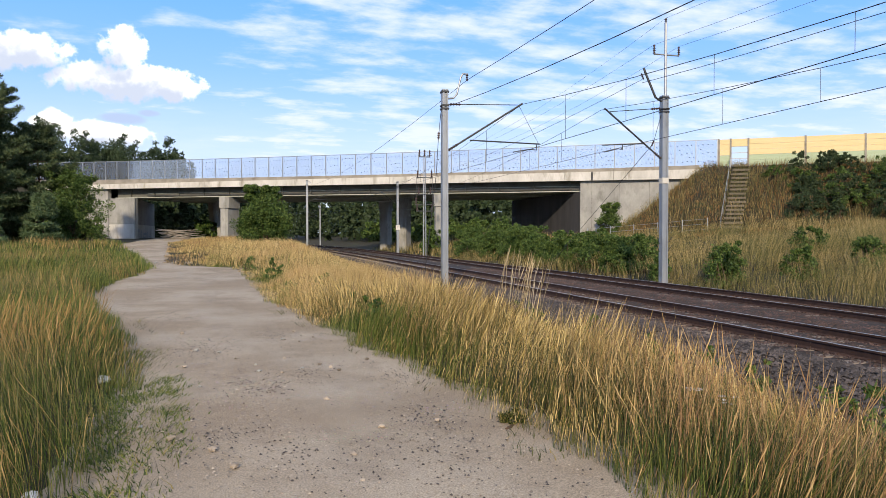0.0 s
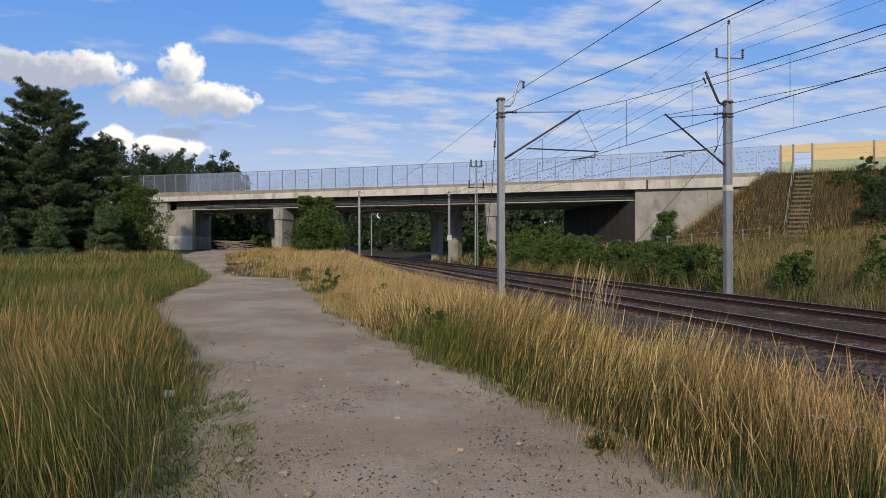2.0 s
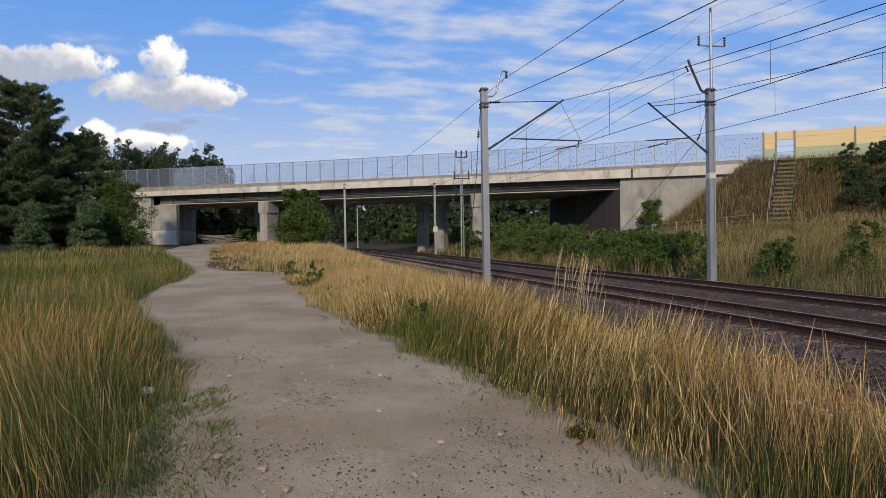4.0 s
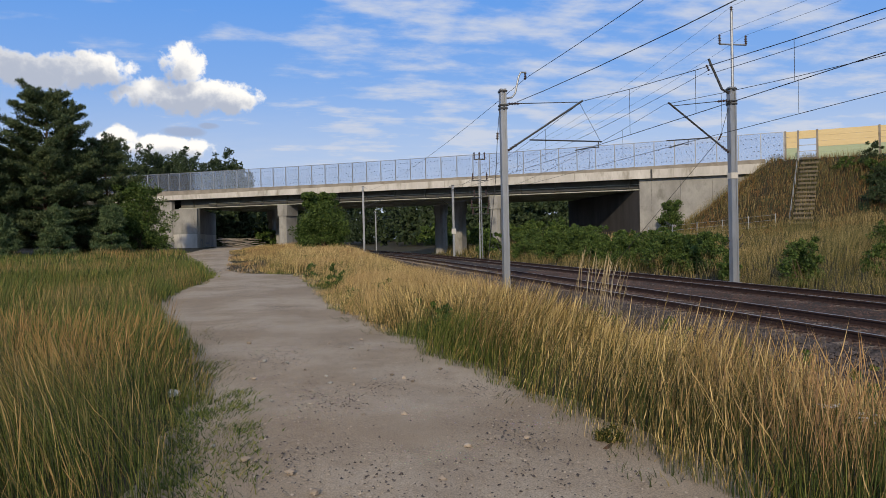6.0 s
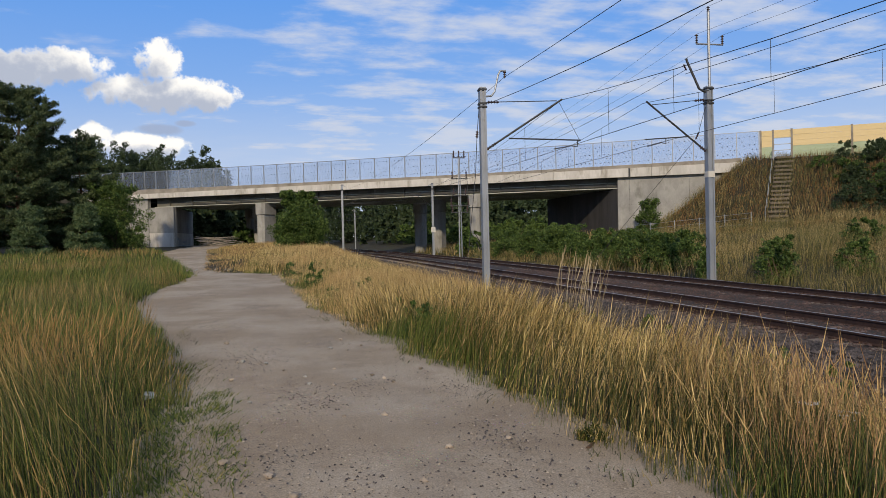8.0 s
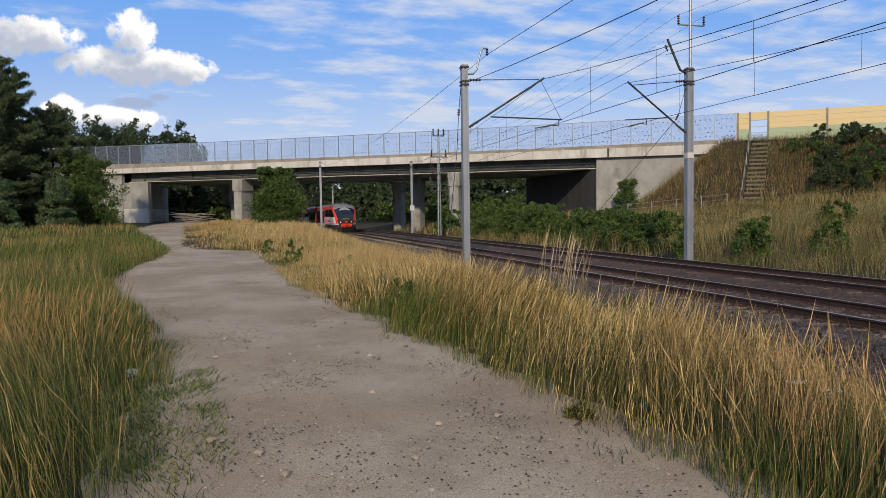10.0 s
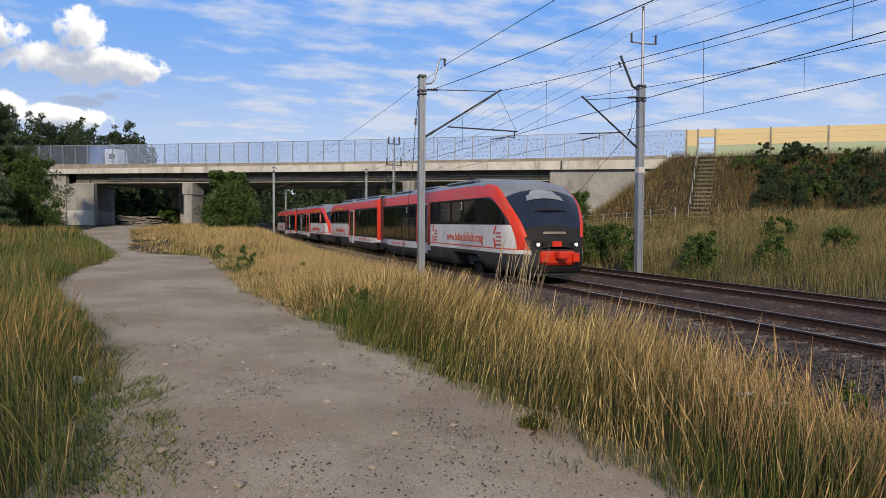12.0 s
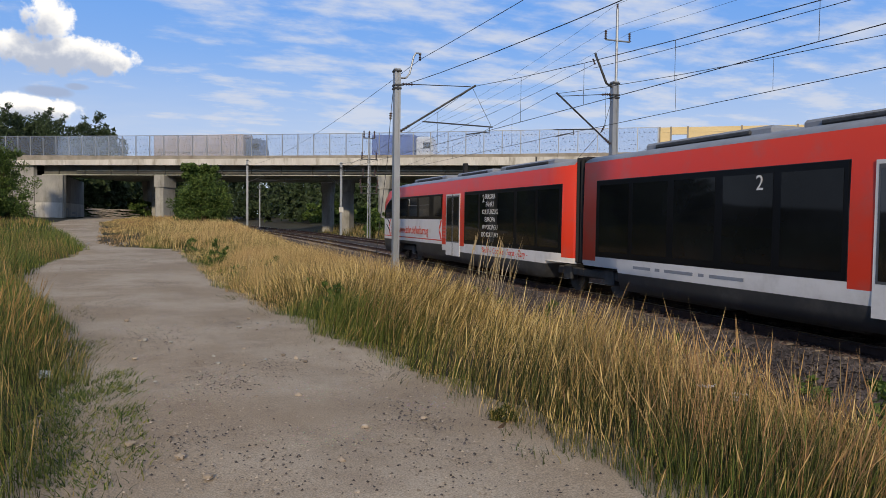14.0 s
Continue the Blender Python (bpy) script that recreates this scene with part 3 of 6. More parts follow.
        for i in range(4):
            bm.faces.new((a[i], t[i], t[(i + 1) % 4], a[(i + 1) % 4]))
        bm.faces.new(t)
        bmesh.ops.recalc_face_normals(bm, faces=bm.faces)
        # the right wall's colour is darkened for soot and deck shade
        part("abutment", bm, M["concrete_dark"] if side > 0 else M["concrete"], b, "abutment wall coloured dark for soot and the deck's shade" if side > 0 else "grey abutment wall with a paler foot")
    # wing walls in cast panels
    for a0, a1 in ((SPAN1 - 0.85, SPAN1 + 0.4), (SPAN1 + 0.42, SPAN1 + 3.4), (SPAN1 + 3.42, SPAN1 + 6.6), (SPAN1 + 6.62, SPAN1 + 12.5)):
        for k in range(2):
            lo = 0.0 + 4.9 * k
            top = (lambda q: z_white_low(q) - 0.004) if k == 1 else 4.893
            part("wing_wall_panel", one(strip, a0, a1, 0.2 + 0.012 * ((k * 7 + int(a0 * 3)) % 3), 0.8, lo, top, steps=2), M["concrete"], b)
    part("wing_wall_panel", one(strip, SPAN0 - 0.3, SPAN0 + 4.3, 0.32, 0.9, 0.0, lambda q: z_flange(q) - 0.12, steps=2), M["concrete"], b)
    part("wing_wall_panel", one(strip, SPAN0 - 14, SPAN0 - 0.35, 0.2, 0.8, 0.0, lambda q: z_white_low(q) - 0.004, steps=2), M["concrete"], b)
    part("wall_foot_paint", one(strip, SPAN0 - 0.2, SPAN0 + 4.3, 0.19, 0.246, 0.5, 3.4, steps=2), M["concrete_pale"], b, "pale paint on the wall's foot")
    p = bp_(SPAN0 + 4.4, 0.25)
    part("wall_foot_paint", one(box, p.x, p.x + 0.03, p.y + 0.1, p.y + 21.4, 0.5, 3.4), M["concrete_pale"], b, "pale paint on the wall's foot")
    # faded bars of spray paint on that foot
    for k, (q0, q1, z0, z1) in enumerate(((2.0, 2.4, 1.2, 2.7), (2.4, 4.6, 2.35, 2.7), (4.4, 4.8, 1.3, 2.5), (6.0, 6.4, 1.2, 2.6), (7.5, 10.5, 1.3, 1.6), (8.0, 11.5, 1.9, 2.15), (12.5, 13.0, 1.2, 2.4), (14.0, 17.0, 1.5, 1.75))):
        part("spray_paint_bar", one(box, p.x + 0.03, p.x + 0.036, p.y + q0, p.y + q1, z0, z1), M["galv"], b, "faded grey spray paint")
    # bearing shelf ends
    part("expansion_joint", one(strip, SPAN1 + 0.42, SPAN1 + 0.62, -0.4, -0.352, z_white_low, z_white_top, steps=1), M["dark_metal"], b)


build_bridge()

SP = 2.105


def build_barrier():
    t = thing("noise_barrier", "see-through acrylic noise barrier with bird silhouettes on grey posts", "noise barrier", kind="structure")
    bm = bmesh.new()
    rng = random.Random(5)
    # silhouettes in staggered rows on a unit pane, the mesh shared by all panes
    for r in range(5):
        for c in range(4):
            if rng.random() < 0.25:
                continue
            x, z = -0.82 + c * 0.5 + (0.2 if r % 2 else 0.0) + rng.uniform(-0.06, 0.06), 0.35 + r * 0.43 + rng.uniform(-0.06, 0.06)
            a = rng.uniform(0.3, 0.9)
            w = 0.10
            dx_, dz_ = math.cos(a) * w, -math.sin(a) * w
            v = [bm.verts.new(p) for p in ((x - dx_, 0, z - dz_), (x + 0.025, 0, z + 0.05), (x + dx_, 0, z + dz_), (x - 0.02, 0, z - 0.045))]
            bm.faces.new(v)
    marks = None
    for i in range(-22, 25):
        s = i * SP
        lo, hi = z_pane_low(s), z_fence_top(s)
        m = Matrix.Translation(bp_(s, 0.0, lo)) @ Matrix.Rotation(radians(-34.96), 4, "Z")
        bm2 = bmesh.new()
        box(bm2, -0.045, 0.045, -0.06, 0.06, -0.9, hi - lo)
        box(bm2, -0.07, 0.07, -0.075, 0.075, -0.9, -0.55)
        o = part("post", bm2, M["galv"], t)
        o.matrix_basis = m
        if i < 24:
            sm = s + SP / 2
            lo2, hi2 = z_pane_low(sm), z_fence_top(sm)
            mm = Matrix.Translation(bp_(sm, 0.0, lo2)) @ Matrix.Rotation(radians(-34.96), 4, "Z")
            bm3 = bmesh.new()
            box(bm3, -SP / 2 + 0.05, SP / 2 - 0.05, -0.01, 0.01, 0.0, hi2 - lo2 - 0.02)
            p = part("pane", bm3, M["glass"], t)
            p.matrix_basis = mm
            p.visible_shadow = False
            if marks is None:
                marks = part("bird_silhouette", bm, M["birdmark"], p)
                marks.matrix_basis = pose(0, -0.013, 0)
            else:
                share(marks, "bird_silhouette", p, pose(0, -0.013, 0.0))
    part("top_rail", one(strip, -22 * SP, 24 * SP, -0.03, 0.03, lambda q: z_fence_top(q) - 0.03, lambda q: z_fence_top(q) + 0.03, steps=40), M["galv"], t)
    # solid panels with a gate opening
    w = thing("noise_wall", "yellow and pale green ribbed noise wall with an open service gate", "noise wall", kind="structure")
    s0 = 24 * SP
    def panel(a, b_, gap=False):
        z0, z1 = 9.05, 11.82
        part("post", one(strip, a - 0.09, a + 0.09, -0.1, 0.1, 8.2, z1 + 0.06, steps=1), M["kerb"], w)
        if gap:
            for zz_ in (9.3, 9.75, 10.35, 11.0):
                part("gate_bar", one(strip, a + 0.09, b_ - 0.09, -0.04, 0.04, zz_, zz_ + 0.07, steps=1), M["galv"], w)
            part("gate_lintel", one(strip, a + 0.09, b_ - 0.09, -0.06, 0.06, 11.05, z1, steps=1), M["yellow_panel"], w)
            return
        k = 5
        for j in range(k):
            lo, hi = z0 + (z1 - z0) * j / k, z0 + (z1 - z0) * (j + 1) / k
            part("wall_panel", one(strip, a + 0.095, b_ - 0.095, -0.06 + 0.012 * (j % 2), 0.06, lo, hi - 0.015, steps=1), M["green_panel"] if j < 2 else M["yellow_panel"], w)
    panel(s0 + 0.15, s0 + 1.3)
    panel(s0 + 1.3, s0 + 3.0, True)
    a = s0 + 3.0
    for k in range(16):
        panel(a, a + 5.3)
        a += 5.3


build_barrier()


def build_stairs():
    t = thing("embankment_stairs", "weathered concrete stairs up the grassy embankment to the gate", "stairs", kind="structure")
    bm = bmesh.new()
    box(bm, -0.8, 0.8, -0.24, 0.24, -0.2, 0.0, bevel=0.03)
    first = None
    sc = 24 * SP + 2.35
    turn = Matrix.Rotation(radians(-34.96), 4, "Z")
    for k in range(17):
        n = -0.5 - k * 0.58
        p = bp_(sc + 0.13 * n, n)
        m = Matrix.Translation((p.x, p.y, hz(p.x, p.y) + 0.17)) @ turn @ pose(0.05 * math.sin(k * 2.3), 0, 0, 1.5 * math.sin(k * 1.7), 1.2 * math.sin(k * 3.1), 0)
        if first is None:
            first = part("step", bm, M["step"], t)
            first.matrix_basis = m
        else:
            share(first, "step", t, m)
    pts = []
    for k in range(6):
        n = -0.5 - k * 1.74
        p = bp_(sc - 1.0 + 0.13 * n, n)
        z = hz(p.x, p.y)
        part("handrail_post", one(tube, (p.x, p.y, z - 0.3), (p.x, p.y, z + 1.0), 0.03, None, 6), M["galv"], t)
        pts.append((p.x, p.y, z + 1.0))
    part("handrail", rope(pts, 0.022, 6), M["galv"], t)


build_stairs()

# ------------------------------------------------------------------ masts and overhead line


def shed(bm, a, b, r, n=4):
    """A ribbed insulator between two points."""
    a, b = Vector(a), Vector(b)
    tube(bm, a, b, r * 0.45, seg=8)
    for i in range(n):
        c = a.lerp(b, (i + 0.5) / n)
        d = (b - a) / (n * 3.2)
        tube(bm, c - d / 2, c + d / 2, r, r * 0.6, seg=10)


def mast(x, y, top, side, far_style=False):
    """A steel mast of two channels with a hinged cantilever towards the track."""
    label = "tall galvanised steel mast with an earth wire pole and cantilever" if far_style else "galvanised steel mast with a cantilever over the track"
    t = thing("catenary_mast", label, "catenary mast", "catenary masts", at=pose(x, y, 0))
    h = 0.125 if far_style else 0.09
    for sx in (-1, 1):
        bm = bmesh.new()
        box(bm, sx * h - 0.02, sx * h + 0.02, -0.13, 0.13, -0.6, top)
        for sy in (-1, 1):
            box(bm, sx * h - (0.05 if sx > 0 else 0.0), sx * h + (0.05 if sx < 0 else 0.0), sy * 0.13 - 0.012, sy * 0.13 + 0.012, -0.6, top)
        part("channel_column", bm, M["galv"], t)
    bm = bmesh.new()
    box(bm, -h + 0.02, h - 0.02, -0.1, -0.085, -0.6, top)
    box(bm, -h + 0.02, h - 0.02, 0.085, 0.1, -0.6, top)
    part("web_plate", bm, M["galv"], t)
    for z in (top - 0.12, top - 0.62, top - 0.74):
        part("clamp_band", one(box, -h - 0.05, h + 0.05, -0.16, 0.16, z, z + 0.07, None, 0.01), M["dark_metal"], t)
    if far_style:
        part("painted_band", one(box, -h - 0.03, h + 0.03, -0.15, 0.15, 4.05, 4.3, None, 0.004), M["concrete_pale"], t, "white painted band")
    bm = bmesh.new()
    box(bm, -0.35, 0.35, -0.4, 0.4, -0.75, -0.28, bevel=0.04)
    part("foundation", bm, M["concrete"], t)
    return t, h


def pipe_part(name, parent, a, b, r, mat="galv", label=""):
    return part(name, one(tube, a, b, r), M[mat], parent, label, smooth=False)


def near_mast():
    t, h = mast(6.03, 25.2, 7.14, 1)
    # elbow arm for the feeder wire
    part("feeder_arm", rope([(0.1, 0, 6.82), (0.34, 0, 6.85), (0.47, 0, 7.0), (0.62, 0, 7.62), (0.7, 0, 7.76), (0.9, 0, 7.76)], 0.035, 8), M["galv"], t)
    part("insulator", one(shed, (0.86, 0, 7.74), (0.86, 0, 7.5), 0.06, 3), M["insulator"], t)
    pipe_part("cantilever_tube", t, (0.2, 0, 4.97), (3.05, 0, 6.78), 0.036, "dark_metal")
    part("insulator", one(shed, (0.14, 0, 4.93), (0.5, 0, 5.16), 0.065, 4), M["insulator"], t)
    pipe_part("steady_tube", t, (0.98, 0, 5.33), (3.75, 0, 5.28), 0.026, "dark_metal")
    pipe_part("tie_rod", t, (0.15, 0, 6.62), (2.85, 0, 6.72), 0.016, "dark_metal")
    part("insulator", one(shed, (0.2, 0, 6.62), (0.62, 0, 6.635), 0.06, 4), M["insulator"], t)
    part("registration_arm", rope([(3.62, 0, 5.28), (3.62, 0, 5.05), (3.35, 0, 5.07), (2.7, 0, 4.95)], 0.022, 6), M["dark_metal"], t)
    pipe_part("hanger", t, (2.9, 0, 6.72), (3.7, 0, 5.3), 0.008, "wire")
    # anchor insulator on the guy
    part("guy_wire", rope([(-0.12, 0, 6.5), (-0.28, -0.2, 5.4), (-0.42, -0.4, 4.0), (-1.2, -1.6, 0.0)], 0.012), M["wire"], t)
    part("insulator", one(shed, (-0.26, -0.18, 5.55), (-0.29, -0.21, 5.3), 0.06, 3), M["insulator"], t)
    for z in (1.35, 1.6):
        part("climb_guard", one(tube, (-0.2, 0.0, z), (-0.36, -0.1, z + 0.25), 0.015, None, 5), M["dark_metal"], t)


def far_mast():
    t, h = mast(16.47, 27.3, 7.85, -1, True)
    pipe_part("extension_pole", t, (0.06, 0, 7.2), (0.06, 0, 11.0), 0.06)
    pipe_part("cross_arm", t, (-0.52, 0, 9.62), (0.72, 0, 9.62), 0.035)
    for sx in (-0.5, 0.7):
        part("insulator", one(shed, (sx, 0, 9.62), (sx, 0, 10.02), 0.07, 4), M["insulator"], t)
    part("insulator", one(shed, (0.06, 0, 10.95), (0.06, 0, 11.2), 0.07, 3), M["insulator"], t)
    part("feeder_arm", rope([(-0.1, 0, 7.6), (-0.42, 0, 7.75), (-0.95, 0, 8.85), (-1.0, 0, 9.0)], 0.05, 8), M["dark_metal"], t)
    part("insulator", one(shed, (-1.12, 0, 8.75), (-1.0, 0, 8.5), 0.06, 3), M["insulator"], t)
    pipe_part("cantilever_tube", t, (-0.18, 0, 5.16), (-2.85, 0, 7.18), 0.04, "dark_metal")
    part("insulator", one(shed, (-0.16, 0, 5.15), (-0.5, 0, 5.4), 0.07, 4), M["insulator"], t)
    pipe_part("tie_rod", t, (-0.2, 0, 7.3), (-2.6, 0, 7.05), 0.016, "dark_metal")
    part("insulator", one(shed, (-0.2, 0, 7.3), (-0.65, 0, 7.25), 0.06, 4), M["insulator"], t)
    pipe_part("steady_tube", t, (-1.0, 0, 5.75), (-2.95, 0, 5.62), 0.024, "dark_metal")
    part("registration_arm", rope([(-2.0, 0, 5.7), (-2.0, 0, 5.45), (-2.2, 0, 5.5), (-2.85, 0, 5.33)], 0.022, 6), M["dark_metal"], t)
    part("guy_wire", rope([(-0.15, 0, 7.0), (-0.35, 0.3, 5.8), (-2.9, 5.0, 0.6)], 0.012), M["wire"], t)
    part("insulator", one(shed, (-0.33, 0.25, 5.95), (-0.4, 0.35, 5.7), 0.06, 3), M["insulator"], t)
    for sx in (-1, 1):
        for z in (1.1, 1.45):
            part("climb_guard", one(tube, (sx * 0.2, 0.0, z), (sx * 0.36, -0.1, z + 0.28), 0.015, None, 5), M["dark_metal"], t)


near_mast()
far_mast()


def plain_mast(x, y, top, reach):
    t, h = mast(x, y, top, 1)
    sx = 1 if reach > 0 else -1
    pipe_part("cantilever_tube", t, (sx * 0.15, 0, top - 2.6), (reach, 0, top - 1.2), 0.035, "dark_metal")
    pipe_part("tie_rod", t, (sx * 0.15, 0, top - 1.1), (reach, 0, top - 1.2), 0.02, "dark_metal")
    pipe_part("steady_tube", t, (sx * 0.9, 0, top - 2.3), (reach * 1.15, 0, top - 2.35), 0.025, "dark_metal")
    pipe_part("feeder_arm", t, (0, 0, top), (sx * 0.45, 0, top - 0.3), 0.04)


plain_mast(5.7, 86.1, 8.4, 3.2)
plain_mast(15.4, 79.8, 8.0, -2.0)
for x, y in ((6.0, 150.0), (16.6, 146.0), (6.0, 205.0), (16.6, 205.0)):
    plain_mast(x + float(bend(y)), y, 8.0, 3.0 if x < 9 else -2.6)


def power_pole():
    t = thing("power_pole", "slender grey steel power pole with stacked crossarms and insulators", "power pole", at=pose(17.05, 73.5, 0))
    bm = bmesh.new()
    for a, b in ((-0.14, -0.14), (0.14, -0.14), (0.14, 0.14), (-0.14, 0.14)):
        tube(bm, (a, b, -0.6), (a * 0.5, b * 0.5, 10.2), 0.035, seg=5)
    for k in range(16):
        z = 0.2 + k * 0.6
        s = 1 if k % 2 else -1
        w = 0.14 - 0.07 * z / 10.2
        tube(bm, (-w * s, -w, z), (w * s, -w, z + 0.55), 0.014, seg=4)
        tube(bm, (-w, -w * s, z), (-w, w * s, z + 0.55), 0.014, seg=4)
    part("lattice", bm, M["galv"], t)
    for z, w in ((10.15, 0.62), (7.95, 0.9), (6.2, 0.75), (5.1, 1.1), (4.4, 0.95)):
        bm = bmesh.new()
        box(bm, -w, w, -0.05, 0.05, z - 0.05, z + 0.05)
        part("crossarm", bm, M["dark_metal"], t)
        for sx in ((-0.9, 0.0, 0.9) if z > 10 else (-0.85, 0.85)):
            part("insulator", one(shed, (sx * w, 0, z + 0.05), (sx * w, 0, z + 0.75), 0.13, 3), M["insulator"], t)
    for sx in (-0.88, 0.88):
        pipe_part("side_rod", t, (sx, 0, 4.4), (sx, 0, 7.95), 0.016, "dark_metal")


power_pole()


def line(name, label, pts, r=0.012, seg=4):
    return tagged(part(name, rope(pts, r, seg), M["wire"]), label, "overhead wire", "overhead wires")


def catenary(x, zc, zm, y_m, label, off=0.25):
    """Contact wire, messenger and droppers from mast to mast; they dip to pass under the bridge."""
    t = thing("overhead_line", label, "overhead line", "overhead lines")
    ys = [-60.0, -28.0, y_m, 83.0, 150.0, 205.0]
    zc_ = [zc, zc, zc, 5.35, 5.4, 5.5]
    zm_ = [zm, zm, zm, 6.25, 6.8, 7.0]
    for i in range(5):
        a, b = ys[i], ys[i + 1]
        oa, ob = (off if i % 2 else -off) + float(bend(a)), (-off if i % 2 else off) + float(bend(b))
        cpts = sag((x + oa, a, zc_[i]), (x + ob, b, zc_[i + 1]), 0.03)
        mpts = sag((x + oa, a, zm_[i]), (x + ob, b, zm_[i + 1]), 1.35 if i < 3 else 0.9)
        part("contact_wire", rope(cpts, 0.0095), M["wire"], t)
        part("messenger_wire", rope(mpts, 0.0095), M["wire"], t)
        n = 14
        for k in range(1, n):
            u = k / n
            c = Vector(cpts[0]).lerp(Vector(cpts[-1]), u)
            j = u * 14
            m_ = mpts[int(j)].lerp(mpts[min(int(j) + 1, 14)], j - int(j))
            if m_.z - c.z > 0.1:
                part("dropper", rope([c, m_], 0.007), M["wire"], t)
    return t


catenary(NEAR, 4.97, 6.75, 25.2, "contact and messenger wires hung over the nearer track")
catenary(FAR + 0.15, 5.33, 7.1, 27.3, "contact and messenger wires hung over the farther track")
line("feeder_wire", "thin feeder wire on the mast's elbow arm", sag((6.9, 25.2, 7.55), (6.5, 86.0, 7.9), 0.6), 0.011)
line("feeder_wire", "thin feeder wire on the mast's elbow arm", sag((6.9, 25.2, 7.55), (6.9, -30.0, 7.75), 0.5), 0.011)
line("feeder_wire", "thin feeder wire running past the masts", sag((6.2, 25.2, 6.55), (6.9, -30.0, 7.0), 1.15), 0.011)
line("feeder_wire", "thin feeder wire on the far mast's arm", sag((15.4, 27.3, 8.35), (15.4, -30.0, 8.35), 0.95), 0.011)
line("feeder_wire", "thin feeder wire on the far mast's arm", sag((15.4, 27.3, 8.5), (15.0, 79.8, 7.8), 0.8), 0.011)
for x, z in ((15.97, 10.02), (17.17, 10.02), (16.53, 11.2)):
    line("earth_wire", "thin wire on the pole's top insulators", sag((x, 27.3, z), (x, -30.0, z), 1.0), 0.006)
    line("earth_wire", "thin wire on the pole's top insulators", sag((x, 27.3, z), (x + 0.5, 73.5, 9.5), 1.0), 0.006)

# ------------------------------------------------------------------ foliage


def leaf_cloud(rng, centres, radii, per, size, flat=0.55, up=0.3):
    """Small pointed leaves in clumps: returns verts and faces of three corners."""
    n = len(centres) * per
    c = np.repeat(np.asarray(centres, float), per, 0)
    r = np.repeat(np.asarray(radii, float), per, 0)
    d = rng.normal(size=(n, 3))
    d /= np.linalg.norm(d, axis=1, keepdims=True) + 1e-9
    rad = rng.random((n, 1)) ** 0.45
    p = c + d * rad * r[:, None] * np.array([1, 1, flat])
    a = rng.normal(size=(n, 3)) + d * 0.7 + np.array([0, 0, up])
    a /= np.linalg.norm(a, axis=1, keepdims=True) + 1e-9
    b = np.cross(a, rng.normal(size=(n, 3)))
    b /= np.linalg.norm(b, axis=1, keepdims=True) + 1e-9
    s = (size[0] + (size[1] - size[0]) * rng.random((n, 1)))
    w = s * size[2] * 1.3
    v = np.stack([p - b * w, p + a * s, p + b * w + a * s * 0.1], 1)
    f = np.arange(n * 3).reshape(n, 3)
    return v.reshape(-1, 3), f


def limb_bm(bm, pts, r0, r1, seg=6):
    n = len(pts) - 1
    for i in range(n):
        ra, rb = r0 + (r1 - r0) * i / n, r0 + (r1 - r0) * (i + 1) / n
        tube(bm, pts[i], pts[i + 1], ra, rb, seg)


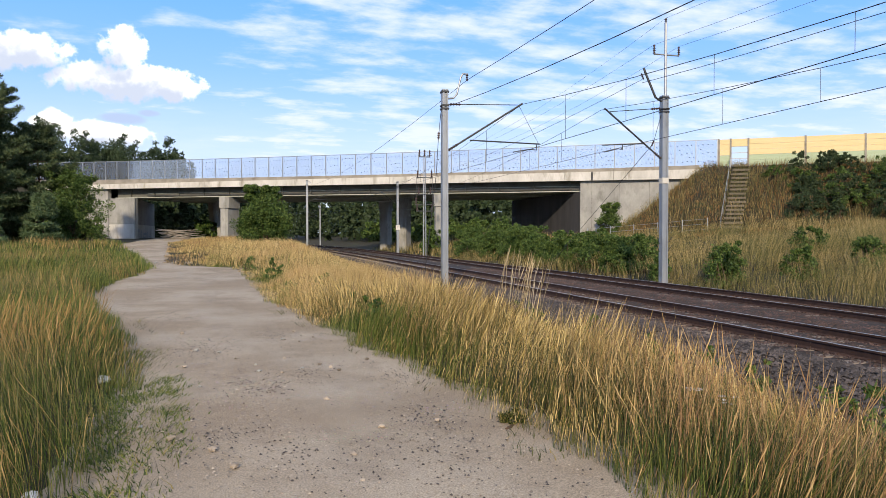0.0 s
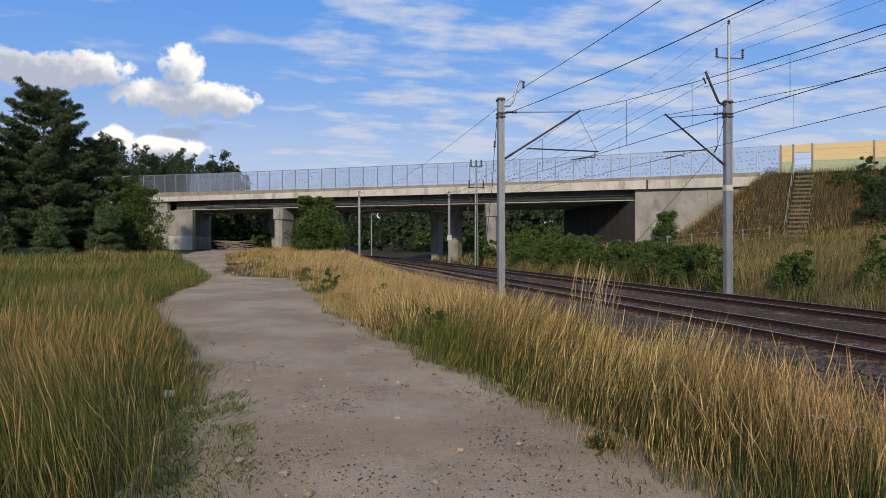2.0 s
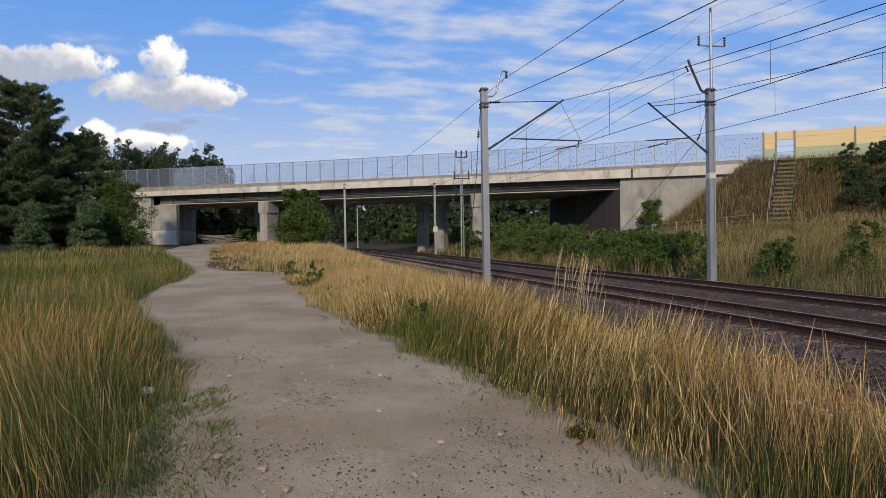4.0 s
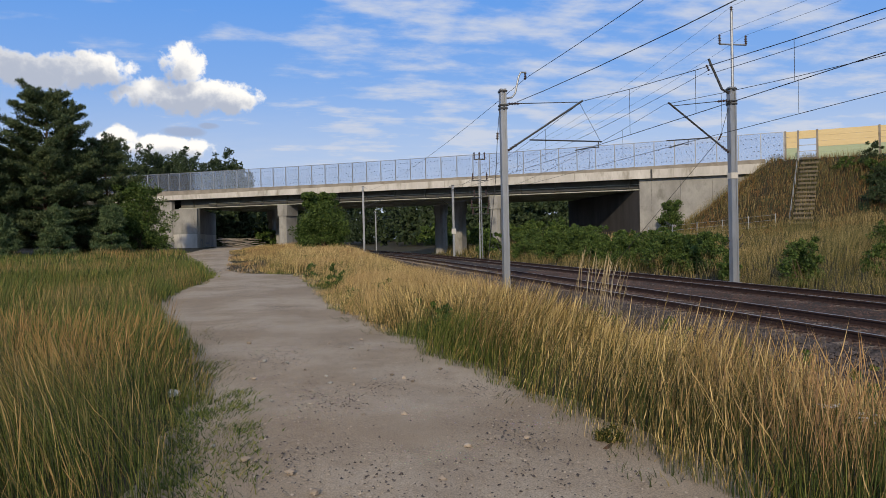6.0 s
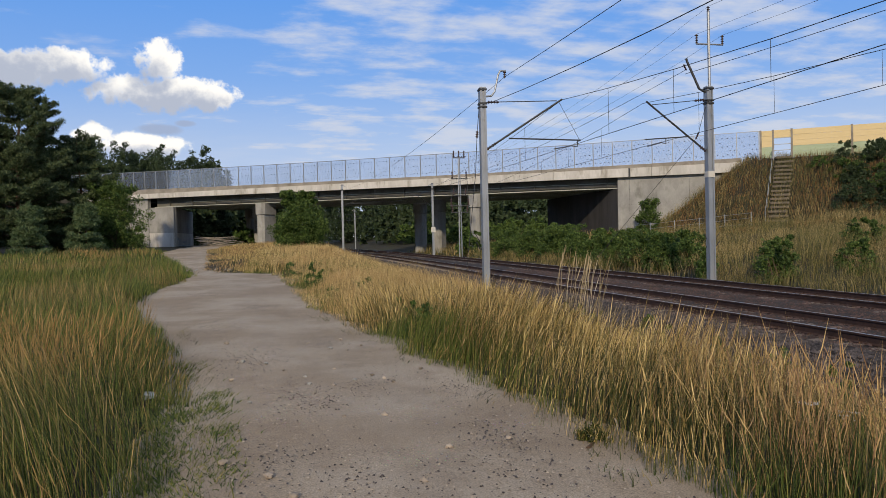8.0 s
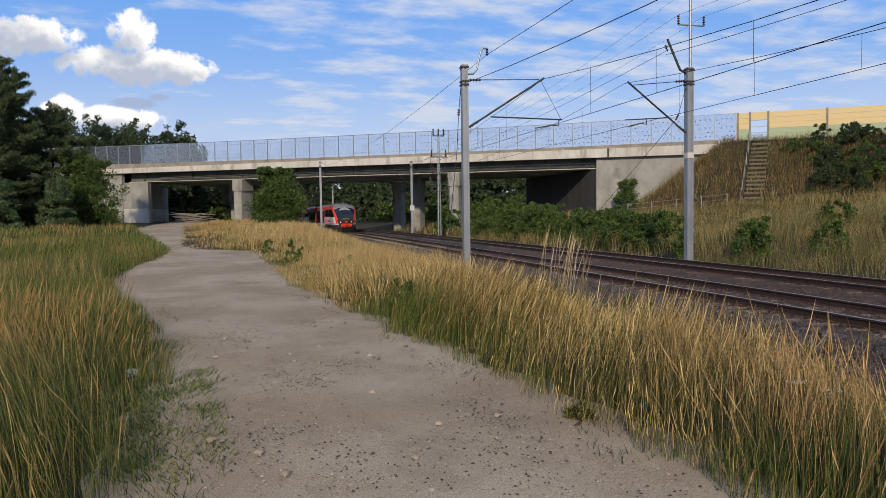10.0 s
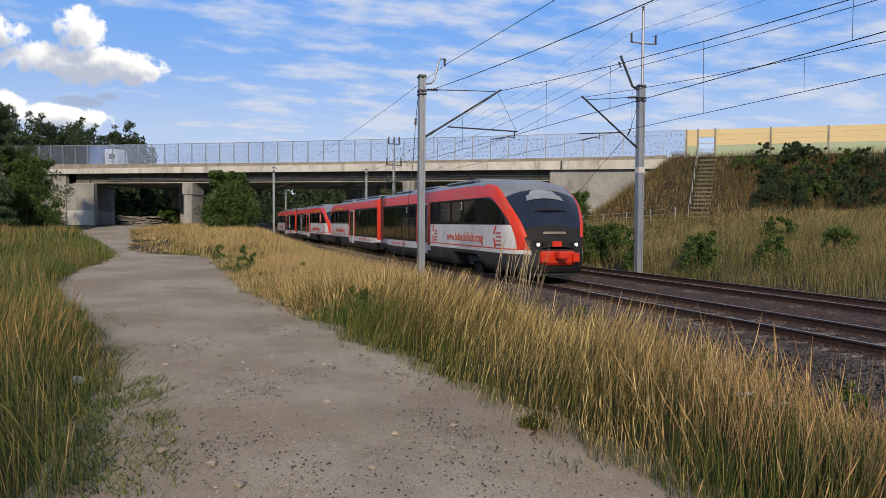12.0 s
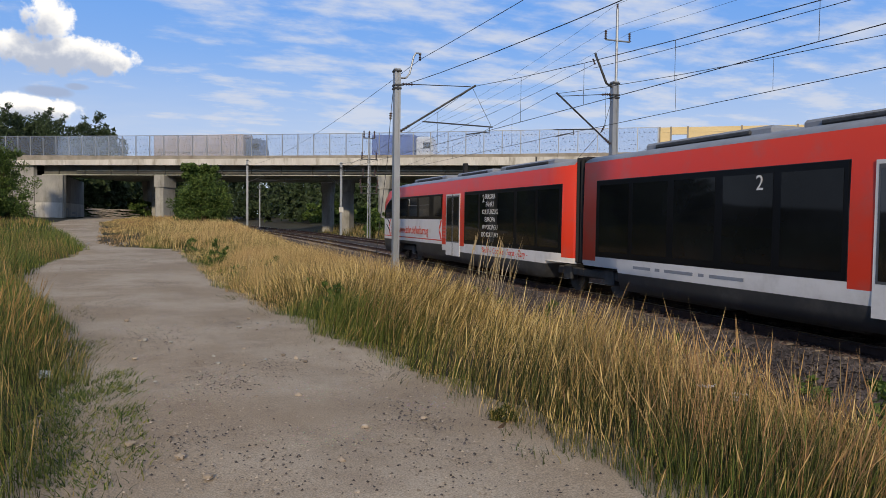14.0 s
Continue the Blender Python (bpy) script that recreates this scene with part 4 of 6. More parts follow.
def pine_tree(name, label, seed, h, crown_r, low, x, y, mat="pine", per=110, clumps=150):
    rng = np.random.default_rng(seed)
    t = thing(name, label, "tree", "pine trees", at=pose(x, y, hz(x, y) - 0.15))
    bm = bmesh.new()
    k = 7
    tr = [Vector((0.25 * math.sin(i * 1.3 + seed), 0.25 * math.cos(i * 1.7 + seed), h * i / k)) for i in range(k + 1)]
    tr[0] = Vector((0, 0, 0))
    limb_bm(bm, tr, 0.014 * h + 0.04, 0.02, 8)
    cs, rs = [], []
    limbs = bmesh.new()
    whorls = max(7, int(h * 1.0))
    for wv in range(whorls):
        u = (wv + 0.5 * rng.random()) / whorls
        z = h * (low + (0.97 - low) * u)
        reach = crown_r * (0.24 + 0.84 * (1 - u) ** 0.66) * min(1.0, 0.72 + 2 * u)
        if h < 7:
            reach = crown_r * (0.08 + 0.92 * (1 - u))
        arms = max(4, int(clumps / whorls / 2.2 * (1.15 - 0.6 * u)))
        spin = rng.random() * 6.283
        base = tr[min(int(z / h * k), k - 1)].lerp(tr[min(int(z / h * k) + 1, k)], (z / h * k) % 1)
        for q in range(arms):
            ang = spin + 6.283 * q / arms + rng.normal() * 0.25
            out = reach * (0.6 + 0.5 * rng.random())
            rise = out * (rng.uniform(-0.1, 0.2) + 0.35 * u)
            end = base + Vector((math.cos(ang) * out, math.sin(ang) * out, rise))
            tube(limbs, base, end, 0.015 + 0.006 * out, 0.008, 4)
            side = Vector((-math.sin(ang), math.cos(ang), 0.0))
            steps = max(3, int(out / 0.42))
            for j in range(steps):
                f_ = 0.28 + 0.72 * (j + 1) / steps
                p = base.lerp(end, f_) + Vector((0, 0, 0.22 * out * f_ * f_ * 0.35))
                fan = 0.24 * out * (1.15 - f_) + 0.12
                for sd in (-1, 0, 1):
                    c_ = p + side * (sd * fan * (0.6 + 0.7 * rng.random())) + Vector((0, 0, rng.uniform(-0.05, 0.22)))
                    cs.append((c_.x, c_.y, c_.z))
                    rs.append((0.30 + 0.2 * rng.random()) * min(1.0, 0.45 + 0.05 * h))
    # leading shoots
    for i in range(26):
        a, k_ = rng.random() * 6.283, crown_r * 0.5 * rng.random() ** 0.7
        top = h * (1.0 - 0.22 * k_ / crown_r) * (0.93 + 0.09 * rng.random())
        for q in range(4):
            cs.append((math.cos(a) * k_, math.sin(a) * k_, top - q * 0.36))
            rs.append(0.10 + 0.09 * q)
    part("trunk", bm, M["bark"], t)
    part("branchwork", limbs, M["bark"], t)
    v, f = leaf_cloud(rng, cs, rs, per, (0.14, 0.40, 0.12), 0.6, 0.9)
    c = fast_mesh("crown", v, f, M[mat])
    c.parent = t
    return t


def bush(name, label, seed, w, d, h, x, y, mat="bush", clumps=70, per=90, leaf=(0.12, 0.3, 0.32), base=None):
    rng = np.random.default_rng(seed)
    t = thing(name, label, "bush", "bushes", at=pose(x, y, (hz(x, y) if base is None else base) - 0.1))
    cs, rs = [], []
    bm = bmesh.new()
    for i in range(clumps):
        a, u = rng.random() * 6.283, rng.random()
        z = h * (0.12 + 0.82 * u)
        k = math.sqrt(max(0.04, 1 - ((u - 0.40) / 0.62) ** 2)) * (0.45 + 0.6 * rng.random() ** 0.6)
        k *= 0.86 + 0.26 * math.sin(3 * a + seed) * math.cos(5 * u + 0.7 * seed) + 0.12 * math.sin(7 * a + 9 * u)
        z *= 0.94 + 0.16 * math.sin(2 * a + 1.3 * seed) * u
        p = (math.cos(a) * w * 0.44 * k, math.sin(a) * d * 0.44 * k, z)
        cs.append(p)
        rs.append(min(w, h) * 0.12 * (0.45 + 1.05 * rng.random()))
        if i % 5 == 0:
            tube(bm, (rng.normal() * 0.15, rng.normal() * 0.15, 0), p, 0.035, 0.01, 4)
    for i in range(clumps // 5):
        a = rng.random() * 6.283
        k = rng.random() * 0.35
        cs.append((math.cos(a) * w * k, math.sin(a) * d * k, h * (0.86 + 0.2 * rng.random())))
        rs.append(min(w, h) * 0.065)
    part("stems", bm, M["bark"], t)
    v, f = leaf_cloud(rng, cs, rs, per, leaf, 0.8, 0.25)
    c = fast_mesh("leaves", v, f, M[mat])
    c.parent = t
    return t


pine_tree("pine_tree", "tall dark pine with a broad ragged crown", 1, 17.4, 6.6, 0.06, -27.2, 80.0, per=46, clumps=345)
pine_tree("pine_tree", "tall dark pine with upright shoots at the top", 2, 17.8, 6.0, 0.06, -33.8, 77.0, per=46, clumps=310)
pine_tree("pine_tree", "dark pine with low spreading boughs", 3, 12.8, 5.2, 0.03, -22.6, 84.0, per=46, clumps=195)
pine_tree("pine_tree", "dark pine behind the others", 4, 15.0, 6.0, 0.05, -41.0, 84.0, per=46, clumps=229)
pine_tree("pine_tree", "dark pine behind the others", 14, 14.0, 6.0, 0.05, -50.0, 86.0, per=46, clumps=229)
for i, (x, y, h) in enumerate(((-20.2, 77.0, 5.4), (-24.6, 74.5, 5.2), (-29.0, 73.0, 4.4), (-34.0, 73.0, 5.0), (-38.5, 74.0, 4.6))):
    pine_tree("young_pine", "young pale green pine with upright candles", 20 + i, h, 2.1, 0.03, x, y, "young_pine", per=40, clumps=130)
bush("elder_bush", "broad green bush at the foot of the bridge", 31, 7.4, 5.5, 7.2, -18.8, 82.0, clumps=120, per=190, leaf=(0.1, 0.24, 0.3))
bush("roadside_bush", "dense rounded green bush beside the path", 38, 5.6, 5.0, 5.5, 0.5, 73.5, clumps=110, per=300, leaf=(0.09, 0.24, 0.28))


# green scrub beyond the tracks
_rng = random.Random(12)
for i in range(76):
    u = i / 75
    y = 70 - 36 * u + _rng.uniform(-1.5, 1.5)
    x = 18.9 + _rng.uniform(0, 4.4) * (1.0 - 0.45 * u)
    w = _rng.uniform(2.2, 3.6) * (1.0 - 0.25 * u)
    bush("scrub_bush", "low green scrub beside the railway", 150 + i, w, w * 0.9, _rng.uniform(1.1, 2.8) * (1.0 - 0.15 * u), x, y, clumps=30, per=90, leaf=(0.06, 0.17, 0.28))
for i, (x, y, w, h) in enumerate(((18.9, 26.4, 2.0, 1.9), (19.6, 27.2, 1.6, 1.5), (21.6, 25.0, 1.7, 1.5), (24.6, 24.4, 2.0, 1.6), (18.3, 30.4, 1.3, 1.2), (27.5, 31.0, 2.4, 1.6))):
    bush("scrub_bush", "single green shrub in the dry bank grass", 240 + i, w, w * 0.9, h, x, y, clumps=30, per=90, leaf=(0.05, 0.15, 0.28))
bush("young_tree_bush", "small bushy tree before the wing wall", 70, 3.0, 2.8, 3.6, 35.6, 67.5, clumps=60, per=150, leaf=(0.08, 0.2, 0.28))
for i in range(120):
    s = 56.8 + 0.4 * i + _rng.uniform(-0.8, 0.8)
    n = -_rng.choice((1.6, 3.2, 4.8, 6.4, 8.0)) - _rng.uniform(0, 1.2)
    w = _rng.uniform(2.6, 4.6)
    p = bp_(s, n)
    bush("embankment_bush", "dark green shrub on the embankment", 380 + i, w, w * 0.8, _rng.uniform(1.4, 2.6), p.x, p.y, "far_leaf" if i % 4 else "bush", clumps=30, per=60, leaf=(0.08, 0.2, 0.3))
bush("bush_by_pier", "green bush at the pier's foot", 95, 3.4, 3.0, 2.6, 19.5, 79.0, clumps=40, per=70)


def far_woods():
    rng = np.random.default_rng(9)

    def wood(name, label, rows, clumps, per, leaf, mat):
        cs, rs = [], []
        for x, y, h, r in rows:
            for k in range(clumps):
                u = rng.random() ** 0.8
                rr = r * ((1.0 - u ** 1.6) * 1.0 + 0.05) * rng.random() ** 0.5
                a = rng.random() * 6.283
                cs.append((x + math.cos(a) * rr, y + math.sin(a) * rr, 0.8 + h * (0.06 + 0.94 * u)))
                rs.append(r * (0.38 - 0.24 * u))
        v, f = leaf_cloud(rng, cs, rs, per, leaf, 0.8, 0.5)
        tagged(fast_mesh(name, v, f, M[mat]), label, "woods", kind="stuff")

    tall = [(rng.uniform(-105, -16), rng.uniform(165, 215), rng.uniform(19, 27), rng.uniform(4.2, 6.0)) for k in range(330)]
    tall = [(x, y, h * (1.0 - 0.16 * max(0.0, (x + 42) / 26)), r) for x, y, h, r in tall]
    tall.append((-15.5, 170, 20.0, 1.6))
    wood("far_woods", "dark pine wood with pointed crowns behind the bridge", tall, 46, 22, (0.3, 0.75, 0.26), "far_leaf")
    low = []
    for k in range(420):
        y = rng.uniform(128, 185)
        x = rng.uniform(-45, 110)
        if 2.5 < x - float(bend(y)) < 24.0:
            continue
        low.append((x, y, rng.uniform(6, 11.5), rng.uniform(2.0, 3.2)))
    for k in range(240):
        x, y = rng.uniform(-30, 70), rng.uniform(215, 260)
        if abs(x - float(bend(y)) - 11.4) > 9.0:
            low.append((x, y, rng.uniform(12, 17), rng.uniform(3.0, 4.2)))
    wood("far_woods", "mixed trees and undergrowth beyond the bridge", low, 22, 20, (0.4, 1.0, 0.36), "far_leaf")
    scrub = []
    for k in range(300):
        y, x = rng.uniform(112, 130), rng.uniform(-30, 75)
        if 2.0 < x - float(bend(y)) < 22.0 or x < -10.5:
            continue
        scrub.append((x, y, rng.uniform(2.0, 4.2), rng.uniform(1.2, 1.9)))
    wood("far_scrub", "green scrub beyond the bridge", scrub, 9, 40, (0.2, 0.5, 0.36), "bush")


far_woods()

# ------------------------------------------------------------------ grass


def grass(name, label, mat, x, y, hgt, wid, lean, seed, heads=0.0, base=None, stem=None, plain=False):
    """Bent tapering blades at given places, some with a seed head; the lower stem may be green, darkened for shade."""
    rng = np.random.default_rng(seed)
    n = len(x)
    z = height(x, y) - 0.02 if base is None else base
    a = rng.uniform(0, 6.283, n)
    b = 0.6 + 5.0 * value_noise(x, y, 0.45, 51) + rng.normal(0.0, 0.7, n)   # laid over in tufts, each its own way
    lx, ly = np.cos(b) * lean * hgt, np.sin(b) * lean * hgt
    wx, wy = np.cos(a) * wid, np.sin(a) * wid
    head = rng.random(n) < heads
    levels = [(0.0, 1.0, 1.0), (0.5, 0.75, 0.75)] if plain else [(0.0, 1.0, 1.0), (0.45, 0.8, 0.8), (0.8, 0.5, 0.9), (0.92, 0.4, 1.9)]
    rows = []
    for t, w, hw in levels:
        hw = np.where(head, hw, w)
        cx, cy, cz = x + lx * t * t, y + ly * t * t, z + hgt * t * (1 - 0.12 * t * lean * 2)
        rows += [np.stack([cx - wx * hw, cy - wy * hw, cz], 1), np.stack([cx + wx * hw, cy + wy * hw, cz], 1)]
    rows += [np.stack([x + lx * 1.1, y + ly * 1.1, z + hgt * 1.02], 1)]
    k = len(rows)
    tri = [t for i in range(0, k - 3, 2) for t in ((i, i + 1, i + 3), (i, i + 3, i + 2))] + [(k - 3, k - 2, k - 1)]
    f = ((np.arange(n) * k)[:, None, None] + np.array(tri)[None]).reshape(-1, 3)
    o = fast_mesh(name, np.stack(rows, 1).reshape(-1, 3), f, mat)
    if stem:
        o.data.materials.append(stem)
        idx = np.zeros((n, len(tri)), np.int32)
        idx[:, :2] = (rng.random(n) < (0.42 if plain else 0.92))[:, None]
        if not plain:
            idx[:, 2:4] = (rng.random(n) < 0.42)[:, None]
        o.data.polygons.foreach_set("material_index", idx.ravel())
    return tagged(o, label, "grass", kind="stuff")


def sow(rng, x0, x1, y0, y1, dens, keep=None, clump=0.0):
    n = int((x1 - x0) * (y1 - y0) * dens)
    x, y = rng.uniform(x0, x1, n), rng.uniform(y0, y1, n)
    if clump:
        k = value_noise(x, y, clump, 11) + 0.5 * value_noise(x, y, clump * 3, 12)
        m = rng.random(n) < np.clip(0.75 + 1.3 * k, 0.12, 1)
        x, y = x[m], y[m]
    if keep is not None:
        m = keep(x, y)
        x, y = x[m], y[m]
    return x, y


def on_path(x, y, a=0.0):
    jl = 0.45 * value_noise(x * 0, y, 1.3, 7) + 0.3 * value_noise(x, y, 2.5, 13)
    jr = 0.45 * value_noise(x * 0 + 3, y, 1.3, 9) + 0.3 * value_noise(x, y, 2.5, 14)
    return (x > edge_at(PATH_L, y) + jl - a) & (x < edge_at(PATH_R, y) + jr + a)


def build_grass():
    rng = np.random.default_rng(3)
    # strip between path and railway
    strips = ((-8, 1.5, 130, 0.006), (1.5, 7, 1350, 0.0018), (7, 14, 950, 0.0023), (14, 26, 560, 0.003), (26, 45, 200, 0.0065), (45, 86, 60, 0.013))
    parts_ = collections.defaultdict(list)
    for y0, y1, d, w in strips:
        x, y = sow(rng, -3.0, 6.5, y0, y1, d, lambda a, b: (a > edge_at(PATH_R, b) - 0.2) & ~on_path(a, b, -0.12) & (a < 5.7 + 0.9 * value_noise(a, b, 0.6, 15) + 0.9 * rng.random(len(a)) ** 3), 0.8)
        tall = 0.66 + 0.36 * value_noise(x, y, 0.55, 16) + 0.3 * value_noise(x, y, 1.9, 17) + 0.13 * rng.normal(size=len(x))
        edge = np.clip((x - edge_at(PATH_R, y) + 0.12) / np.interp(y, [12, 30], [0.45, 2.0]), 0.3, 1.0)
        side = np.clip(1.0 - np.interp(y, [9, 16], [0.42, 0.27]) * (x - np.interp(y, [9, 16], [2.1, 2.5])), 0.28, 1.0)
        h = np.clip(tall, 0.2, 1.25) * edge * side
        green = rng.random(len(x)) < np.clip(np.where(edge < 0.75, 0.6, 0.28) - np.interp(y, [5, 7.5, 10, 16], [0.22, 0.0, 0.0, 0.12]) + 1.7 * value_noise(x, y, 0.6, 18), 0.04, 0.88)
        parts_["straw"].append((x[~green], y[~green], h[~green], np.full((~green).sum(), w)))
        parts_["green"].append((x[green], y[green], h[green] * 0.68, np.full(green.sum(), w * 1.6)))
    for k, lab in (("straw", "tall golden dry grass between path and railway"), ("green", "green blades low in the dry grass")):
        for far in (False, True):
            x, y, h, w = [np.concatenate(c) for c in zip(*[q for q in parts_[k] if (q[1].mean() > 17.0) == far])]
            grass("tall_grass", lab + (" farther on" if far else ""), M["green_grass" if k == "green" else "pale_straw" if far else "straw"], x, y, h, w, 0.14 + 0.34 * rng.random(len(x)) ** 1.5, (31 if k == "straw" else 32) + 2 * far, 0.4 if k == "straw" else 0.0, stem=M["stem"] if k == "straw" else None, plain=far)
    # pale seeded clump standing over the rest
    x, y = rng.normal(3.1, 0.2, 48), rng.normal(10.2, 0.25, 48)
    grass("reed_grass", "pale feathery reed grass standing above the rest", M["reed"], x, y, rng.uniform(1.05, 1.55, 48), np.full(48, 0.0034), 0.05 + 0.16 * rng.random(48), 33, 1.0)
    # field beside the path
    parts_ = collections.defaultdict(list)
    for y0, y1, x0, d, w in ((-8, 1.5, -9, 110, 0.007), (1.5, 8, -7.5, 1800, 0.0018), (8, 16, -13, 700, 0.0026), (16, 30, -22, 200, 0.0055), (30, 50, -34, 70, 0.011), (50, 80, -50, 22, 0.022)):
        x, y = sow(rng, x0, -1.3, y0, y1, d, lambda a, b: (a < edge_at(PATH_L, b) + 0.2) & ~on_path(a, b, 0.05), 0.7)
        k = value_noise(x, y, 0.22, 21)
        h = np.clip(0.58 + 0.4 * value_noise(x, y, 0.5, 22) + 0.13 * rng.normal(size=len(x)), 0.12, 1.1)
        h *= np.clip((edge_at(PATH_L, y) - x + 0.25) / 0.8, 0.3, 1.0)
        lush = np.clip(1.2 - (edge_at(PATH_L, y) - x) / 0.9, 0, 1) * ((y > 3.5) & (y < 13))
        green = rng.random(len(x)) < np.clip(0.74 + 0.3 * lush + np.interp(y, [12, 28], [0.0, 0.3]) + 1.7 * k, 0.2, 0.98)
        parts_["g"].append((x[green], y[green], h[green] * 0.85, np.full(green.sum(), w * 1.3)))
        parts_["s"].append((x[~green], y[~green], h[~green] * 1.15, np.full((~green).sum(), w)))
    for k, lab, mt in (("g", "green meadow grass beside the path", "green_grass"), ("s", "orange and straw coloured meadow grass", "field_grass")):
        for far in (False, True):
            x, y, h, w = [np.concatenate(c) for c in zip(*[q for q in parts_[k] if (q[1].mean() > 14.0) == far])]
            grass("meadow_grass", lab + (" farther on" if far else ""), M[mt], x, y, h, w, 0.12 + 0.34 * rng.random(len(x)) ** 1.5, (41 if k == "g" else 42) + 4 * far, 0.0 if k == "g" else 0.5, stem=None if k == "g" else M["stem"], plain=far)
    # grass between the far path and the bush, and beneath the bridge
    x, y = sow(rng, -10, 5.5, 36, 100, 60, lambda a, b: (a > edge_at(PATH_R, b) + 0.2), 0.4)
    h = np.clip(0.55 + 0.5 * value_noise(x, y, 0.3, 23), 0.15, 1.1)
    h *= np.clip((x - edge_at(PATH_R, y)) / 3.0, 0.25, 1.0)
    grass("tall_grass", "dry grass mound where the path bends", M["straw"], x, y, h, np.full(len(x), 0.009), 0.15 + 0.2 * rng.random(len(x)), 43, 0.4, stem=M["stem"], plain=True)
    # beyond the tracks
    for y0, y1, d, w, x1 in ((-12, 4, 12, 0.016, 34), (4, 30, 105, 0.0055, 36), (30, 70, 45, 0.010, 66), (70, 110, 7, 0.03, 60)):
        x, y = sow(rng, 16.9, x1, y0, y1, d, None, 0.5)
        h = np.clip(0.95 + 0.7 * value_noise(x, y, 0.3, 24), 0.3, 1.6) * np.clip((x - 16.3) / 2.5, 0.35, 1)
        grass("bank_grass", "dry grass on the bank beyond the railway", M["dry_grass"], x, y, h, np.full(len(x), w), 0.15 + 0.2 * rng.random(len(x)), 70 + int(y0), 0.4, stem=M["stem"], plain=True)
    # embankment
    n = 46000
    s, nn = rng.uniform(37, 112, n), rng.uniform(-15, -0.2, n)
    x, y = BR0.x + BU.x * s + BN.x * nn, BR0.y + BU.y * s + BN.y * nn
    m = (height(x, y) > 1.5) & (np.abs(s - (24 * SP + 2.35 + 0.13 * nn)) > 0.95)
    x, y = x[m], y[m]
    h = np.clip(0.42 + 0.4 * value_noise(x, y, 0.4, 25), 0.12, 0.9)
    grass("embankment_grass", "rust and straw coloured grass on the embankment", M["bank_rust"], x, y, h, np.full(len(x), 0.02), 0.15 + 0.2 * rng.random(len(x)), 60, 0.4, plain=True)
    # low weeds along the path's edge
    cx, cy = rng.uniform(-0.3, 0.55, 130), rng.normal(6.9, 1.3, 130)
    cx = edge_at(PATH_L, cy) + cx * np.clip(1.25 - np.abs(cy - 7.0) / 3.4, 0.2, 1.0)
    k = np.minimum(rng.integers(0, 130, 5000), rng.integers(0, 130, 5000))
    x, y = cx[k] + rng.normal(0, 0.08, 5000), cy[k] + rng.normal(0, 0.14, 5000)
    grass("path_weeds", "low green weeds creeping onto the path", M["green_grass"], x, y, rng.uniform(0.015, 0.05, len(x)), np.full(len(x), 0.006), 1.3 * np.ones(len(x)), 62, 0.0, height(x, y) + 0.03)
    x, y = sow(rng, -2.8, 1.8, 3.0, 16, 190, lambda a, b: (np.minimum(a - edge_at(PATH_L, b), edge_at(PATH_R, b) - a) < 0.4) & on_path(a, b, 0.1) & (value_noise(a, b, 1.7, 29) > 0.0))
    # dark stem colour here stands for the shadow along the grass edge
    grass("path_weeds", "dry stubble along the path's edges, darkened as the grass edge's shade", M["stem"], x, y, rng.uniform(0.02, 0.1, len(x)), np.full(len(x), 0.004), 1.1 * np.ones(len(x)), 63, 0.0, height(x, y) + 0.025)


build_grass()

scatter_stones("ballast_stones", "loose grey and brown ballast stones by the rails", M["ballast_grey"], 5.6, 8.0, -2, 34, 34000, 0.025, 0.062, lambda x, y: np.interp(x, [5.55, 6.1, 7.0, 7.55, 9], [-0.585, -0.43, -0.26, -0.16, -0.15]), 71, 1.4)
scatter_stones("ballast_stones", "rusty brown ballast stones between the rails", M["ballast"], 8.0, 15.6, -2, 40, 48000, 0.02, 0.046, lambda x, y: x * 0 - 0.15, 72, 1.4)
scatter_stones("path_stones", "small loose stones on the gravel path", M["pebble"], lambda y: edge_at(PATH_L, y), lambda y: edge_at(PATH_R, y), -5, 30, 12000, 0.003, 0.015, lambda x, y: path_z(x, y) - 0.002, 73, 2.0)


# ------------------------------------------------------------------ small things


def brush_pile():
    rng = random.Random(4)
    t = thing("brush_pile", "heap of bleached dead branches under the bridge", "brush pile", at=pose(-10.5, 108.0, hz(-10.5, 108.0)))
    for k in range(34):
        a = rng.uniform(-0.5, 0.5)
        x, y, z = rng.uniform(-2.2, 2.2), rng.uniform(-0.8, 0.8), rng.uniform(0.1, 1.3)
        l = rng.uniform(0.7, 1.6)
        d = Vector((math.cos(a) * l, rng.uniform(-0.3, 0.3), math.sin(a) * l * 0.35))
        part("branch", one(tube, Vector((x, y, z)) - d, Vector((x, y, z)) + d, 0.06, 0.025, 5), M["deadwood"], t)


M["deadwood"] = material("deadwood", (0.34, 0.31, 0.27), (0.2, 0.18, 0.15), 0.9, scale=3.0)
M["litter"] = material("litter", (0.75, 0.76, 0.78), None, 0.5)
brush_pile()


def field_fence():
    t = thing("wire_fence", "low grey wire fence at the embankment's foot", "fence")
    tops = []
    for k in range(6):
        p = bp_(38.5 + k * 2.2, -9.5 - 0.12 * k)
        z = hz(p.x, p.y)
        part("fence_post", one(tube, (p.x, p.y, z - 0.3), (p.x, p.y, z + 1.55), 0.04, None, 6), M["galv"], t)
        tops.append((p.x, p.y, z))
    for h in (0.5, 1.0, 1.45):
        part("fence_wire", rope([(x, y, z + h) for x, y, z in tops], 0.012), M["galv"], t)


field_fence()


